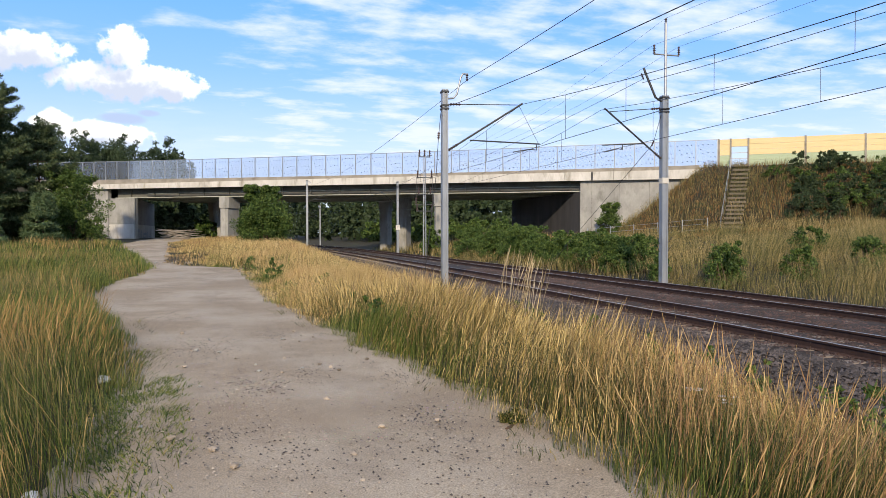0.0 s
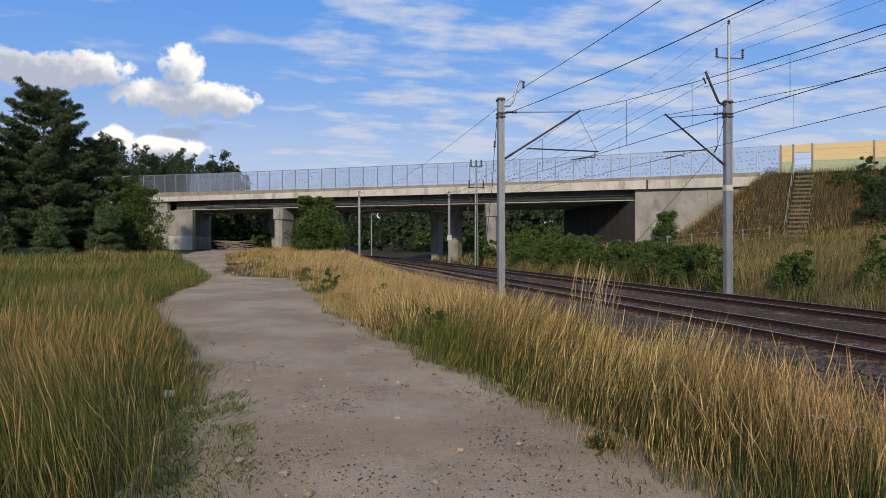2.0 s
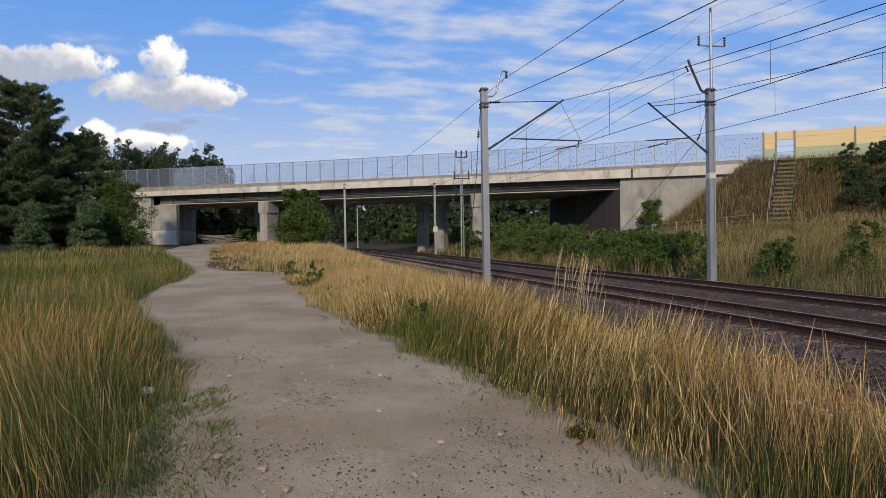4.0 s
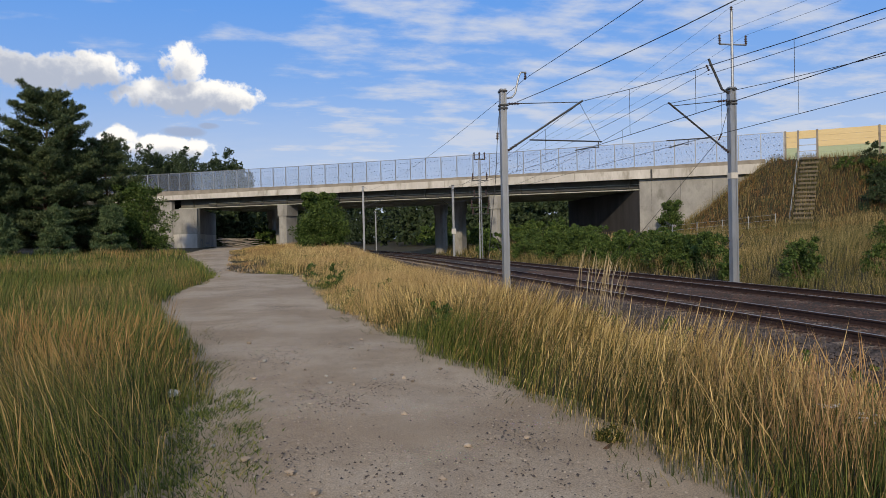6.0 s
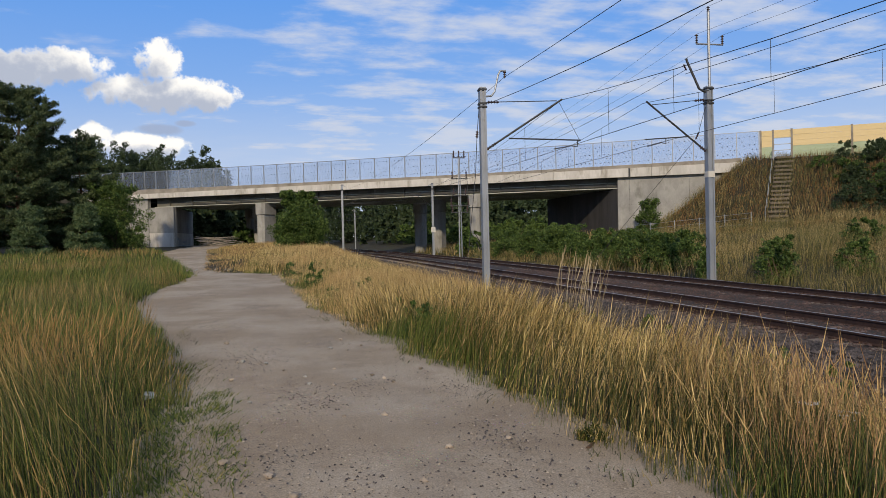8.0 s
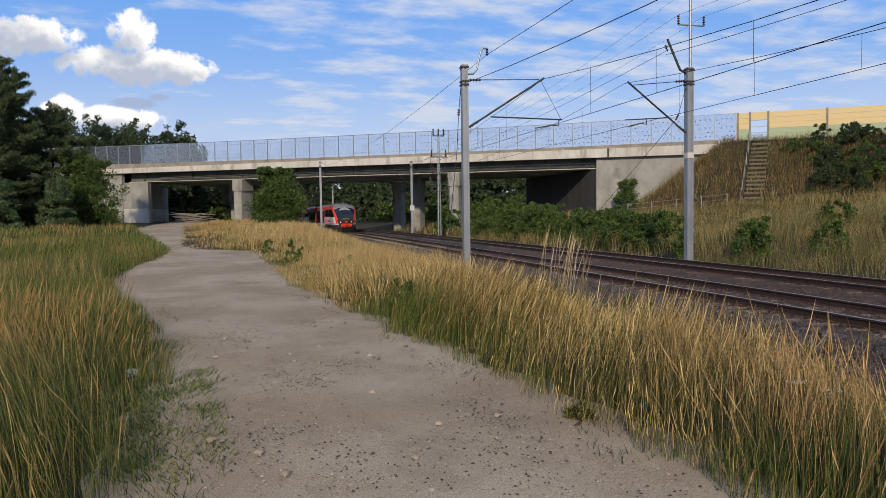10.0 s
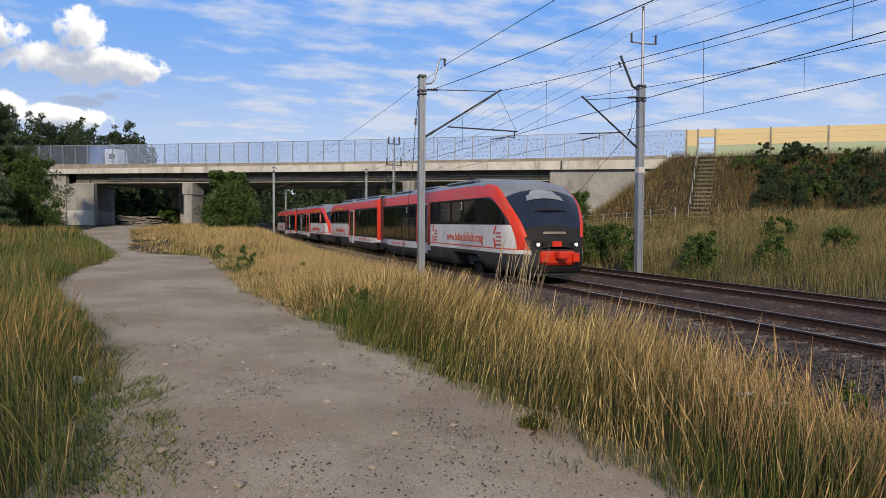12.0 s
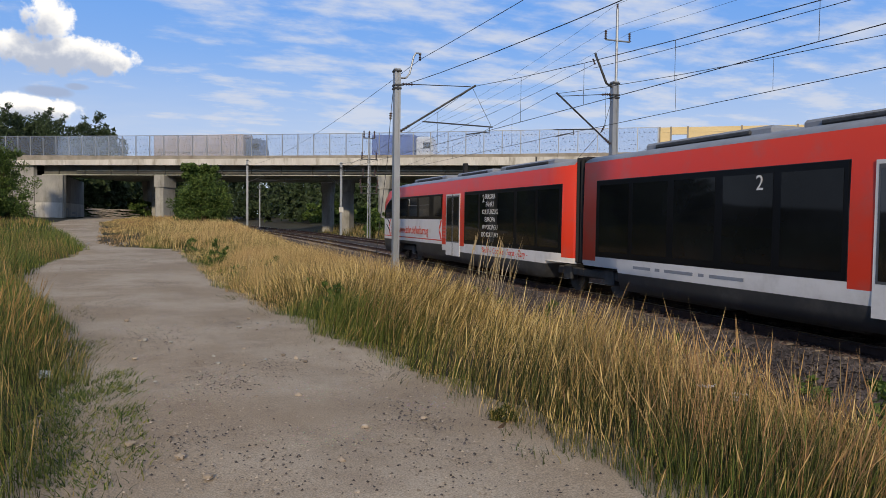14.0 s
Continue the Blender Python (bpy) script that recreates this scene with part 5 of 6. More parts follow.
def mast_sign():
    t = thing("track_sign", "small white sign plate fixed to a mast", "sign", at=pose(15.4, 79.6, 2.7))
    part("plate", one(box, -0.25, 0.25, -0.02, 0.02, -0.3, 0.3, None, 0.01), M["concrete_pale"], t)


mast_sign()


def crumpled(x, y, size, seed):
    rng = random.Random(seed)
    bm = bmesh.new()
    bmesh.ops.create_icosphere(bm, subdivisions=2, radius=size)
    for v in bm.verts:
        v.co *= rng.uniform(0.6, 1.15)
        v.co.z *= 0.55
    o = part("litter_scrap", bm, M["litter"])
    o.location = (x, y, hz(x, y) + 0.07)
    tagged(o, "crumpled white paper scrap in the grass edge", "litter", "litter")


crumpled(-2.36, 8.07, 0.075, 1)
crumpled(-2.1, 4.55, 0.05, 2)


def fist_stones():
    rng = random.Random(8)
    for k in range(60):
        if k < 26:
            x, y, r = rng.uniform(-5.8, -3.8), rng.uniform(37.5, 40.0), rng.uniform(0.03, 0.07)
        else:
            y = rng.uniform(4.3, 12)
            x, r = rng.uniform(-1.9, 0.9), rng.uniform(0.018, 0.045)
        bm = bmesh.new()
        bmesh.ops.create_icosphere(bm, subdivisions=1, radius=r)
        for v in bm.verts:
            v.co *= rng.uniform(0.7, 1.15)
            v.co.z *= 0.6
        o = part("stone", bm, M["pebble"] if k % 3 else M["concrete"])
        o.location = (x, y, hz(x, y) + (0.055 if k >= 26 else 0.08))
        o.rotation_euler.z = rng.uniform(0, 6)
        tagged(o, "loose pale stone lying on the path", "stone", "stones on the path")


fist_stones()
scatter_stones("path_stones", "small dark stones pressed into the gravel path", M["ballast_grey"], lambda y: edge_at(PATH_L, y), lambda y: edge_at(PATH_R, y), -4, 26, 2400, 0.003, 0.015, lambda x, y: path_z(x, y) - 0.002, 74, 2.0)


def gravel_patches():
    """Small stones gathered in loose patches on the path."""
    rng = np.random.default_rng(91)
    spots = [(-0.75, 7.4, 0.42), (-0.2, 7.9, 0.3), (0.75, 7.6, 0.3), (-0.4, 4.9, 0.45), (0.5, 4.7, 0.5), (-1.1, 5.6, 0.35), (0.6, 5.7, 0.35), (-2.2, 14.0, 0.5), (-1.6, 17.5, 0.6), (-3.4, 22.0, 0.9), (-0.6, 11.0, 0.4), (-1.4, 10.0, 0.5), (-3.0, 27.0, 1.0)]
    xs, ys = [], []
    for x, y, r in spots:
        n = int(420 * (r / 0.4))
        xs.append(x + rng.normal(0, r * 0.6, n))
        ys.append(y + rng.normal(0, r, n))
    xs, ys = np.concatenate(xs), np.concatenate(ys)
    m = on_path(xs, ys, -0.15)
    xs, ys = xs[m], ys[m]
    half = rng.random(len(xs)) < 0.6
    for sel, mt, lab in ((half, "ballast_grey", "dark grit gathered in patches on the path"), (~half, "pebble", "pale grit gathered in patches on the path")):
        px, py = xs[sel], ys[sel]
        scatter_stones("path_grit", lab, M[mt], lambda q: px, lambda q: px, 0, 1, len(px), 0.004, 0.015, lambda a, b: path_z(a, b) + 0.002, 92, None, py)


gravel_patches()


def verge_weeds():
    """Leafy weeds at the foot of the ballast."""
    rng = random.Random(17)
    for k in range(16):
        y = rng.uniform(3.5, 16)
        x = rng.uniform(4.9, 6.0)
        bush("verge_weed", "leafy green weed at the ballast's foot", 600 + k, rng.uniform(0.4, 0.8), 0.6, rng.uniform(0.35, 0.75), x, y, clumps=9, per=30, leaf=(0.03, 0.08, 0.3))
    for k in range(14):
        y = rng.uniform(9, 34)
        x = float(edge_at(PATH_R, y)) + rng.uniform(0.3, 2.2)
        bush("verge_weed", "leafy green weed among the dry grass", 640 + k, rng.uniform(0.4, 0.9), 0.6, rng.uniform(0.4, 0.8), x, y, clumps=10, per=30, leaf=(0.03, 0.08, 0.3))


verge_weeds()


def path_clod():
    """A dark tuft torn loose at the path's edge, with a bleached stick."""
    x, y = 1.24, 5.5
    bush("grass_clod", "dark torn grass tuft lying at the path's edge", 701, 0.27, 0.22, 0.1, x, y, "stem", clumps=12, per=60, leaf=(0.02, 0.06, 0.12), base=hz(x, y) + 0.13)
    z = hz(1.3, 5.8)
    o = part("stick", rope([(1.3, 5.42, z + 0.07), (1.4, 5.5, z + 0.09), (1.48, 5.6, z + 0.11), (1.51, 5.7, z + 0.14)], 0.008, 6), M["deadwood"])
    tagged(o, "thin bleached stick lying beside the torn tuft", "stick")


def yarrow(x, y, top, seed):
    rng = random.Random(seed)
    t = thing("yarrow", "flat white flower heads on a thin green stem", "flower", "wild flowers", at=pose(x, y, hz(x, y) - 0.02))
    part("flower_stem", rope([(0, 0, 0), (0.03, 0.01, top * 0.5), (0.02, 0.03, top)], 0.004, 5), M["stem"], t)
    for k in range(4):
        c = Vector((0.02 + rng.uniform(-0.07, 0.07), 0.03 + rng.uniform(-0.05, 0.05), top + rng.uniform(-0.02, 0.03)))
        bm = bmesh.new()
        for j in range(9):
            d = Vector((rng.gauss(0, 0.014), rng.gauss(0, 0.014), rng.uniform(-0.004, 0.004)))
            bmesh.ops.create_icosphere(bm, subdivisions=1, radius=0.008, matrix=Matrix.Translation(c + d) @ Matrix.Diagonal((1, 1, 0.55, 1)))
        part("flower_head", bm, M["litter"], t)


path_clod()
for k, (x, y, z) in enumerate(((2.15, 4.27, 0.56), (2.27, 4.2, 0.5))):
    yarrow(x, y, z, 60 + k)
bush("verge_weed", "leafy pale green weed at the ballast's foot", 710, 1.1, 0.8, 0.7, 3.9, 4.2, clumps=22, per=50, leaf=(0.03, 0.09, 0.3))
bush("verge_weed", "small bright green weed on the ballast's shoulder", 711, 0.5, 0.4, 0.5, 6.5, 14.4, clumps=9, per=40, leaf=(0.03, 0.08, 0.3), base=-0.42)

# ------------------------------------------------------------------ trucks


def truck(name, label, length, box_mat, cab_mat, hb):
    t = thing(name, label, "truck", "trucks on the bridge")
    bm = bmesh.new()
    box(bm, -length, -2.6, -1.25, 1.25, 1.05, hb, bevel=0.04)
    part("cargo_box", bm, box_mat, t)
    bm = bmesh.new()
    r = box(bm, -2.3, 0.0, -1.22, 1.22, 0.75, 3.4, bevel=0.18)
    for v in bm.verts:
        if v.co.x > -0.5 and v.co.z > 2.0:
            v.co.x -= 0.3 * (v.co.z - 2.0)
    part("cab", bm, cab_mat, t)
    bm = bmesh.new()
    box(bm, -1.35, -0.35, -1.235, 1.235, 1.95, 2.7)
    part("side_window", bm, M["dark_glass"], t)
    bm = bmesh.new()
    box(bm, -length + 0.3, -0.4, -0.5, 0.5, 0.7, 1.04)
    part("chassis", bm, M["dark_metal"], t)
    for x in (-1.4, -3.9, -length + 1.3, -length + 2.6):
        for sy in (-1, 1):
            bm = bmesh.new()
            tube(bm, (x, sy * 0.95, 0.52), (x, sy * 1.24, 0.52), 0.52, seg=18)
            wh = part("wheel", bm, M["rubber"], t)
    return t


M["dark_glass"] = material("dark_glass", (0.012, 0.014, 0.018), (0.008, 0.009, 0.012), 0.06, scale=0.6, spec=0.6)
M["rubber"] = material("rubber", (0.02, 0.02, 0.02), None, 0.9)
M["blue_tarp"] = material("blue_tarp", (0.03, 0.10, 0.42), (0.025, 0.08, 0.34), 0.5, scale=0.8)
M["grey_tarp"] = material("grey_tarp", (0.52, 0.44, 0.42), (0.45, 0.38, 0.36), 0.6, scale=0.6)
M["white_paint"] = material("white_paint", (0.72, 0.72, 0.72), (0.66, 0.66, 0.66), 0.35, scale=1.0)
M["slate_paint"] = material("slate_paint", (0.12, 0.16, 0.24), (0.1, 0.13, 0.2), 0.35, scale=1.0)
beige_truck = truck("lorry", "articulated lorry with a pale grey-pink tarpaulin trailer", 16.2, M["grey_tarp"], M["slate_paint"], 4.0)
blue_truck = truck("lorry", "box lorry with a blue body and white cab", 8.0, M["blue_tarp"], M["white_paint"], 3.7)

# ------------------------------------------------------------------ train

RW = 1.40
M["train_grey"] = material("train_grey", (0.10, 0.105, 0.11), (0.075, 0.078, 0.08), 0.5, scale=1.5, stain=(0.05, 0.045, 0.04))
M["roof_grey"] = material("roof_grey", (0.24, 0.27, 0.32), (0.18, 0.2, 0.24), 0.4, scale=1.5, stain=(0.14, 0.15, 0.16))
M["train_red"] = material("train_red", (0.62, 0.040, 0.014), (0.55, 0.034, 0.012), 0.3, scale=1.0, stain=(0.4, 0.035, 0.025), stain_amount=0.3)
M["train_white"] = material("train_white", (0.66, 0.66, 0.66), (0.6, 0.6, 0.6), 0.35, scale=1.0, stain=(0.5, 0.5, 0.48), stain_amount=0.3)
M["black"] = material("black_rubber", (0.012, 0.012, 0.013), None, 0.7)
M["window"] = material("train_window", (0.010, 0.012, 0.014), (0.006, 0.007, 0.009), 0.04, scale=0.5, spec=0.7)
M["yellow"] = material("first_class_yellow", (0.75, 0.42, 0.02), None, 0.4)
M["lamp"] = bpy.data.materials.new("headlamp")
M["lamp"].use_nodes = True
_b = M["lamp"].node_tree.nodes["Principled BSDF"]
_b.inputs["Base Color"].default_value = (0.9, 0.88, 0.8, 1)
_b.inputs["Emission Color"].default_value = (1.0, 0.93, 0.75, 1)
_b.inputs["Emission Strength"].default_value = 0.7


def livery():
    """Painted scheme of the car body, by place on the car: grey roof, red brow and arch, white flank, grey skirt."""
    mat = bpy.data.materials.new("train_livery")
    mat.use_nodes = True
    k = Nodes(mat.node_tree)
    b = k.n["Principled BSDF"]
    sep = k.add("ShaderNodeSeparateXYZ")
    vec = k.add("ShaderNodeTexCoord").outputs["Object"]
    k.put(sep.inputs[0], vec)
    y, z = sep.outputs[1], sep.outputs[2]

    def over(a, lim):
        return k.m("GREATER_THAN", a, lim)
    white, red, grey, dark = (0.66, 0.66, 0.66), (0.62, 0.040, 0.014), (0.036, 0.038, 0.041), (0.006, 0.007, 0.009)
    # inner border of the red arch over height
    w = k.m("MAXIMUM", k.m("SUBTRACT", z, 1.05), 0.0)
    inner = k.m("SUBTRACT", 18.52, k.m("ADD", k.m("MULTIPLY", w, 0.22), k.m("MULTIPLY", k.m("POWER", w, 3.0), 0.295)))
    base = k.m("SUBTRACT", 0.86, k.m("MULTIPLY", k.m("SUBTRACT", 1.0, over(y, 9.75)), 0.2))
    c = k.mix(over(k.m("SUBTRACT", z, base), 0.0), grey, white)
    line_ = k.m("MULTIPLY", over(z, 0.985), k.m("SUBTRACT", 1.0, over(z, 1.025)))
    c = k.mix(k.m("MULTIPLY", line_, over(y, 9.55)), c, red)
    c = k.mix(over(z, 2.74), c, red)
    c = k.mix(k.m("MULTIPLY", k.m("MULTIPLY", over(z, 1.79), k.m("SUBTRACT", 1.0, over(z, 2.74))), over(y, 9.7)), c, dark)
    lowdoor = k.m("MULTIPLY", over(y, 7.52), k.m("SUBTRACT", 1.0, over(y, 9.75)))
    c = k.mix(k.m("MULTIPLY", lowdoor, over(z, 0.87)), c, red)
    low = k.m("MULTIPLY", over(z, 0.97), k.m("SUBTRACT", 1.0, over(z, 2.74)))
    c = k.mix(k.m("MULTIPLY", low, k.m("SUBTRACT", 1.0, over(y, 7.52))), c, dark)
    ends = k.m("SUBTRACT", 1.0, over(y, 0.80))
    c = k.mix(k.m("MULTIPLY", ends, over(z, 0.87)), c, red)
    arch = k.m("MULTIPLY", over(k.m("SUBTRACT", y, inner), 0.0), over(z, 1.0))
    c = k.mix(arch, c, red)
    dirt = k.noise(vec, 1.3, 6.0, 0.65)
    c = k.mix(k.m("MULTIPLY", k.step(dirt, 0.45, 0.75), 0.3), c, (0.16, 0.15, 0.14))
    k.put(b.inputs["Base Color"], c)
    b.inputs["Roughness"].default_value = 0.42
    b.inputs["Specular IOR Level"].default_value = 0.35
    return mat


M["livery"] = livery()


NOSE_FROM, NOSE_TO = (0.0, 14.0, 16.0, 19.22), (0.0, 14.0, 16.75, 19.0)   # the cab is short and blunt


def car_body():
    """Lofted shell of one half unit: y from the joint (0.35) to the nose."""
    bm = bmesh.new()
    ys = [0.24, 1.68, 1.72, 4, 6, 8, 10, 12, 12.88, 12.92, 14, 15, 15.6, 15.98, 16.02, 16.4, 16.8, 17.1, 17.4, 17.65, 17.9, 18.15, 18.4, 18.6, 18.75, 18.9, 19.05, 19.15, 19.22]
    crown = ((14.0, 3.42), (15.5, 3.40), (16.47, 3.27), (17.1, 3.12), (17.66, 2.85), (18.0, 2.62), (18.37, 2.31), (18.71, 1.85), (18.95, 1.45), (19.22, 1.10))
    brow = ((15.2, 3.18), (16.49, 3.02), (17.38, 2.61), (18.04, 2.21), (18.64, 1.75), (18.95, 1.32), (19.1, 1.08), (19.22, 0.95))

    def roof(y):
        return float(np.interp(y, [p[0] for p in crown], [p[1] for p in crown]))

    def edge(y):
        return float(np.interp(y, [p[0] for p in brow], [p[1] for p in brow]))

    def short(y):
        return float(np.interp(y, NOSE_FROM, NOSE_TO))

    def half(y):
        return RW * (1 - 0.36 * max(0, (y - 17.2) / 2.02) ** 2)

    rings = []
    for y in ys:
        r, w, e = roof(y), half(y), edge(y)
        y = short(y)
        lo = 0.74 if y < 1.7 or 12.9 < y < 16.0 else 0.28
        prof = [(w * 0.93 if lo < 0.5 else w * 0.99, lo), (w * 0.98, max(0.5, lo + 0.02)), (w, 0.80), (w, 0.80 + (e - 0.80) * 0.5), (w * (0.985 if y < 16 else 1.0), e)]
        prof += [(w * a, e + (r - e) * b) for a, b in (((0.93, 0.34), (0.8, 0.62), (0.58, 0.83), (0.3, 0.96)) if y < 16.3 else ((0.9, 0.27), (0.74, 0.53), (0.52, 0.78), (0.27, 0.94)))]
        pts = [(x, z) for x, z in prof] + [(0, r)] + [(-x, z) for x, z in prof[::-1]]
        rings.append([bm.verts.new((x, y, z)) for x, z in pts])
    for k, (a, b) in enumerate(zip(rings, rings[1:])):
        for i in range(len(a) - 1):
            f = bm.faces.new((a[i], b[i], b[i + 1], a[i + 1]))
            if 4 <= i <= 13:
                rim = i in (4, 13) and ys[k] > 15.5
                f.material_index = (0 if ys[k] < 18.9 else 3) if rim else (1 if ys[k] < 17.35 else (3 if ys[k] >= 18.75 else 2))
        bm.faces.new((a[-1], b[-1], b[0], a[0]))
    bm.faces.new(rings[0])
    bm.faces.new(rings[-1][::-1]).material_index = 3
    bmesh.ops.recalc_face_normals(bm, faces=bm.faces)
    return bm, roof, half


def add_text(parent, body, size, m, mat, name="lettering", align="CENTER", stretch=1.0):
    cu = bpy.data.curves.new(name, "FONT")
    cu.body, cu.size, cu.align_x, cu.align_y = body, size, align, "CENTER"
    cu.extrude, cu.resolution_u = 0.002, 3
    tmp = bpy.data.objects.new(name, cu)
    me = bpy.data.meshes.new_from_object(tmp)
    bpy.data.objects.remove(tmp)
    me.materials.clear()
    me.materials.append(mat)
    o = new(name, me)
    o.parent = parent
    o.matrix_basis = m @ Matrix.Diagonal((stretch, 1, 1, 1))
    return o


def bogie(parent, y, wheels=(-0.95, 0.95)):
    bm = bmesh.new()
    for sx in (-1, 1):
        box(bm, sx * 1.02 - 0.07, sx * 1.02 + 0.07, y - 1.5, y + 1.5, 0.42, 0.62, bevel=0.03)
        for d in wheels:
            box(bm, sx * 1.02 - 0.11, sx * 1.02 + 0.11, y + d - 0.2, y + d + 0.2, 0.3, 0.66, bevel=0.03)
    box(bm, -1.0, 1.0, y - 0.25, y + 0.25, 0.4, 0.6)
    part("bogie_frame", bm, M["dark_metal"], parent)
    for d in wheels:
        bm = bmesh.new()
        tube(bm, (-0.95, y + d, 0.385), (0.95, y + d, 0.385), 0.08, seg=10)
        for sx in (-1, 1):
            tube(bm, (sx * 0.70, y + d, 0.385), (sx * 0.82, y + d, 0.385), 0.385, seg=28)
        part("wheelset", bm, M["dark_metal"], parent)


def half_unit(parent, turn, letters, yellow_bar, badge, slogan, lights=False):
    """One car of the unit, its joint at the unit's middle; turn: 0 or 180 degrees."""
    bm, roof, half = car_body()
    c = part("car_body", bm, [M["livery"], M["roof_grey"], M["screen"], M["black"]], parent, "red, white and grey car body", smooth=True)
    c.matrix_basis = pose(0, 0, 0, 0, 0, turn)
    lit = 1 if turn == 0 else -1        # the side towards the path
    # glazed bands and doors on both flanks
    for sx in (-1, 1):
        x0, x1 = sx * (RW - 0.01), sx * (RW + 0.008)
        def pane(y0, y1, z0, z1, name="window", mat=None, proud=0.0):
            b_ = bmesh.new()
            box(b_, x0, x1 + sx * proud, y0, y1, z0, z1)
            return part(name, b_, mat or M["window"], c)
        pane(0.82, 7.50, 0.98, 2.73, "window_band", M["band"])
        for y0 in (0.95, 2.25, 3.6, 4.95, 6.27):
            pane(y0, y0 + 1.15, 1.1, 2.62, "window", M["window2"], 0.006)
        pane(9.75, 16.2, 1.80, 2.73, "window_band", M["band"])
        for y0, y1 in ((9.85, 10.7), (11.2, 12.5), (12.75, 13.8), (14.1, 15.3)):
            pane(y0, y1, 1.9, 2.66, "window", M["window2"], 0.006)
            if y0 > 11 and y1 < 14.9:
                pane(y0 + 0.05, y1 - 0.05, 2.34, 2.37, "window_bar", M["train_grey"], 0.01)
        b_ = bmesh.new()
        # glass beside the cab, narrowing with the body
        lo_, hi_ = [], []
        for y_, z_ in ((16.22, 2.7), (16.6, 2.68), (16.9, 2.62), (17.3, 2.46), (17.6, 2.28), (17.85, 2.06), (18.0, 1.84)):
            xx = sx * (half(float(np.interp(y_, NOSE_TO, NOSE_FROM))) + 0.012)
            lo_.append(b_.verts.new((xx, y_, 1.8)))
            hi_.append(b_.verts.new((xx, y_, z_)))
        for j in range(6):
            b_.faces.new((lo_[j], lo_[j + 1], hi_[j + 1], hi_[j]))
        r = bmesh.ops.extrude_face_region(b_, geom=b_.faces[:])
        for v in r["geom"]:
            if isinstance(v, bmesh.types.BMVert):
                v.co.x -= sx * 0.012
        bmesh.ops.recalc_face_normals(b_, faces=b_.faces)
        part("cab_side_window", b_, M["window"], c)
        d = pane(7.93, 9.30, 0.50, 2.70, "door", M["train_white"], 0.004)
        for q0, q1 in ((8.02, 8.54), (8.69, 9.21)):
            b_ = bmesh.new()
            box(b_, x1, x1 + sx * 0.012, q0, q1, 1.02, 2.58)
            part("door_window", b_, M["window"], d)
        for q0, q1 in ((7.98, 8.58), (8.65, 9.25)):
            b_ = bmesh.new()
            box(b_, x1, x1 + sx * 0.008, q0, q1, 0.98, 2.64)
            part("door_leaf_edge", b_, M["train_grey"], d)
        b_ = bmesh.new()
        box(b_, x1, x1 + sx * 0.016, 8.60, 8.63, 0.52, 2.68)
        part("door_seam", b_, M["black"], d)
        if yellow_bar:
            pane(12.45, 15.4, 2.80, 2.92, "first_class_stripe", M["yellow"], 0.004)
    # sun blind behind the windscreen's upper half
    b_ = bmesh.new()
    rows = []
    for y in (17.45, 17.58, 17.7, 17.82, 17.95):
        r, e = roof(y), 3.05 - 0.55 * (y - 16.4)
        rows.append([b_.verts.new((u * (0.56 + 0.22 * (y - 17.45)), float(np.interp(y, NOSE_FROM, NOSE_TO)) + 0.012, r + 0.016 - (r - e) * 0.20 * abs(u) ** 2.0)) for u in (-1, -0.6, -0.2, 0.2, 0.6, 1)])
    for p, q in zip(rows, rows[1:]):
        for j in range(5):
            b_.faces.new((p[j], q[j], q[j + 1], p[j + 1]))
    bmesh.ops.recalc_face_normals(b_, faces=b_.faces)
    part("sun_blind", b_, M["blind"], c, "pale blind in the windscreen", smooth=True)
    part("windscreen_bar", rope([(u * 0.98, 18.49 - 0.30 * u * u, 2.28 - 0.10 * u * u) for u in (-1, -0.75, -0.5, -0.25, 0, 0.25, 0.5, 0.75, 1)], 0.03, 6), M["black"], c)
    b_ = bmesh.new()
    box(b_, -0.78, 0.78, 18.8, 19.0, 0.98, 1.3, bevel=0.05)
    part("nose_panel", b_, M["black"], c)
    for sx in (-1, 1):
        for q in (0.5, 0.67):
            b_ = bmesh.new()
            tube(b_, (sx * q, 18.98, 1.17), (sx * q, 19.04, 1.17), 0.055, seg=14)
            part("headlight", b_, M["lamp"] if q > 0.6 and lights else M["dark_glass"], c)
        b_ = bmesh.new()
        tube(b_, (sx * 0.55, 18.8, 0.78), (sx * 0.55, 19.25, 0.78), 0.07, seg=10)
        box(b_, sx * 0.55 - 0.12, sx * 0.55 + 0.12, 19.21, 19.27, 0.62, 0.92, bevel=0.02)
        part("bumper", b_, M["train_red"], c)
    b_ = bmesh.new()
    box(b_, -0.62, 0.62, 18.8, 19.14, 0.52, 0.97, bevel=0.08)
    part("coupler_cover", b_, M["train_red"], c)
    part("nose_plate", one(box, -0.17, 0.17, 18.99, 19.02, 1.1, 1.27, None, 0.01), M["train_red"], c, "small red plate")
    part("display_strip", one(box, -0.40, 0.40, 18.80, 18.83, 1.5, 1.58, None, 0.005), M["kerb"], c)
    b_ = bmesh.new()
    box(b_, -0.16, 0.16, 19.0, 19.5, 0.72, 0.95, bevel=0.04)
    part("coupler", b_, M["train_red"], c)
    b_ = bmesh.new()
    box(b_, -0.9, 0.9, 18.0, 18.9, 0.16, 0.30, bevel=0.04)
    part("snowplough", b_, M["dark_metal"], c)
    b_ = bmesh.new()
    tube(b_, (0, 17.2, 3.06), (0, 17.42, 3.02), 0.13, seg=12)
    part("top_headlight", b_, M["dark_glass"], c)
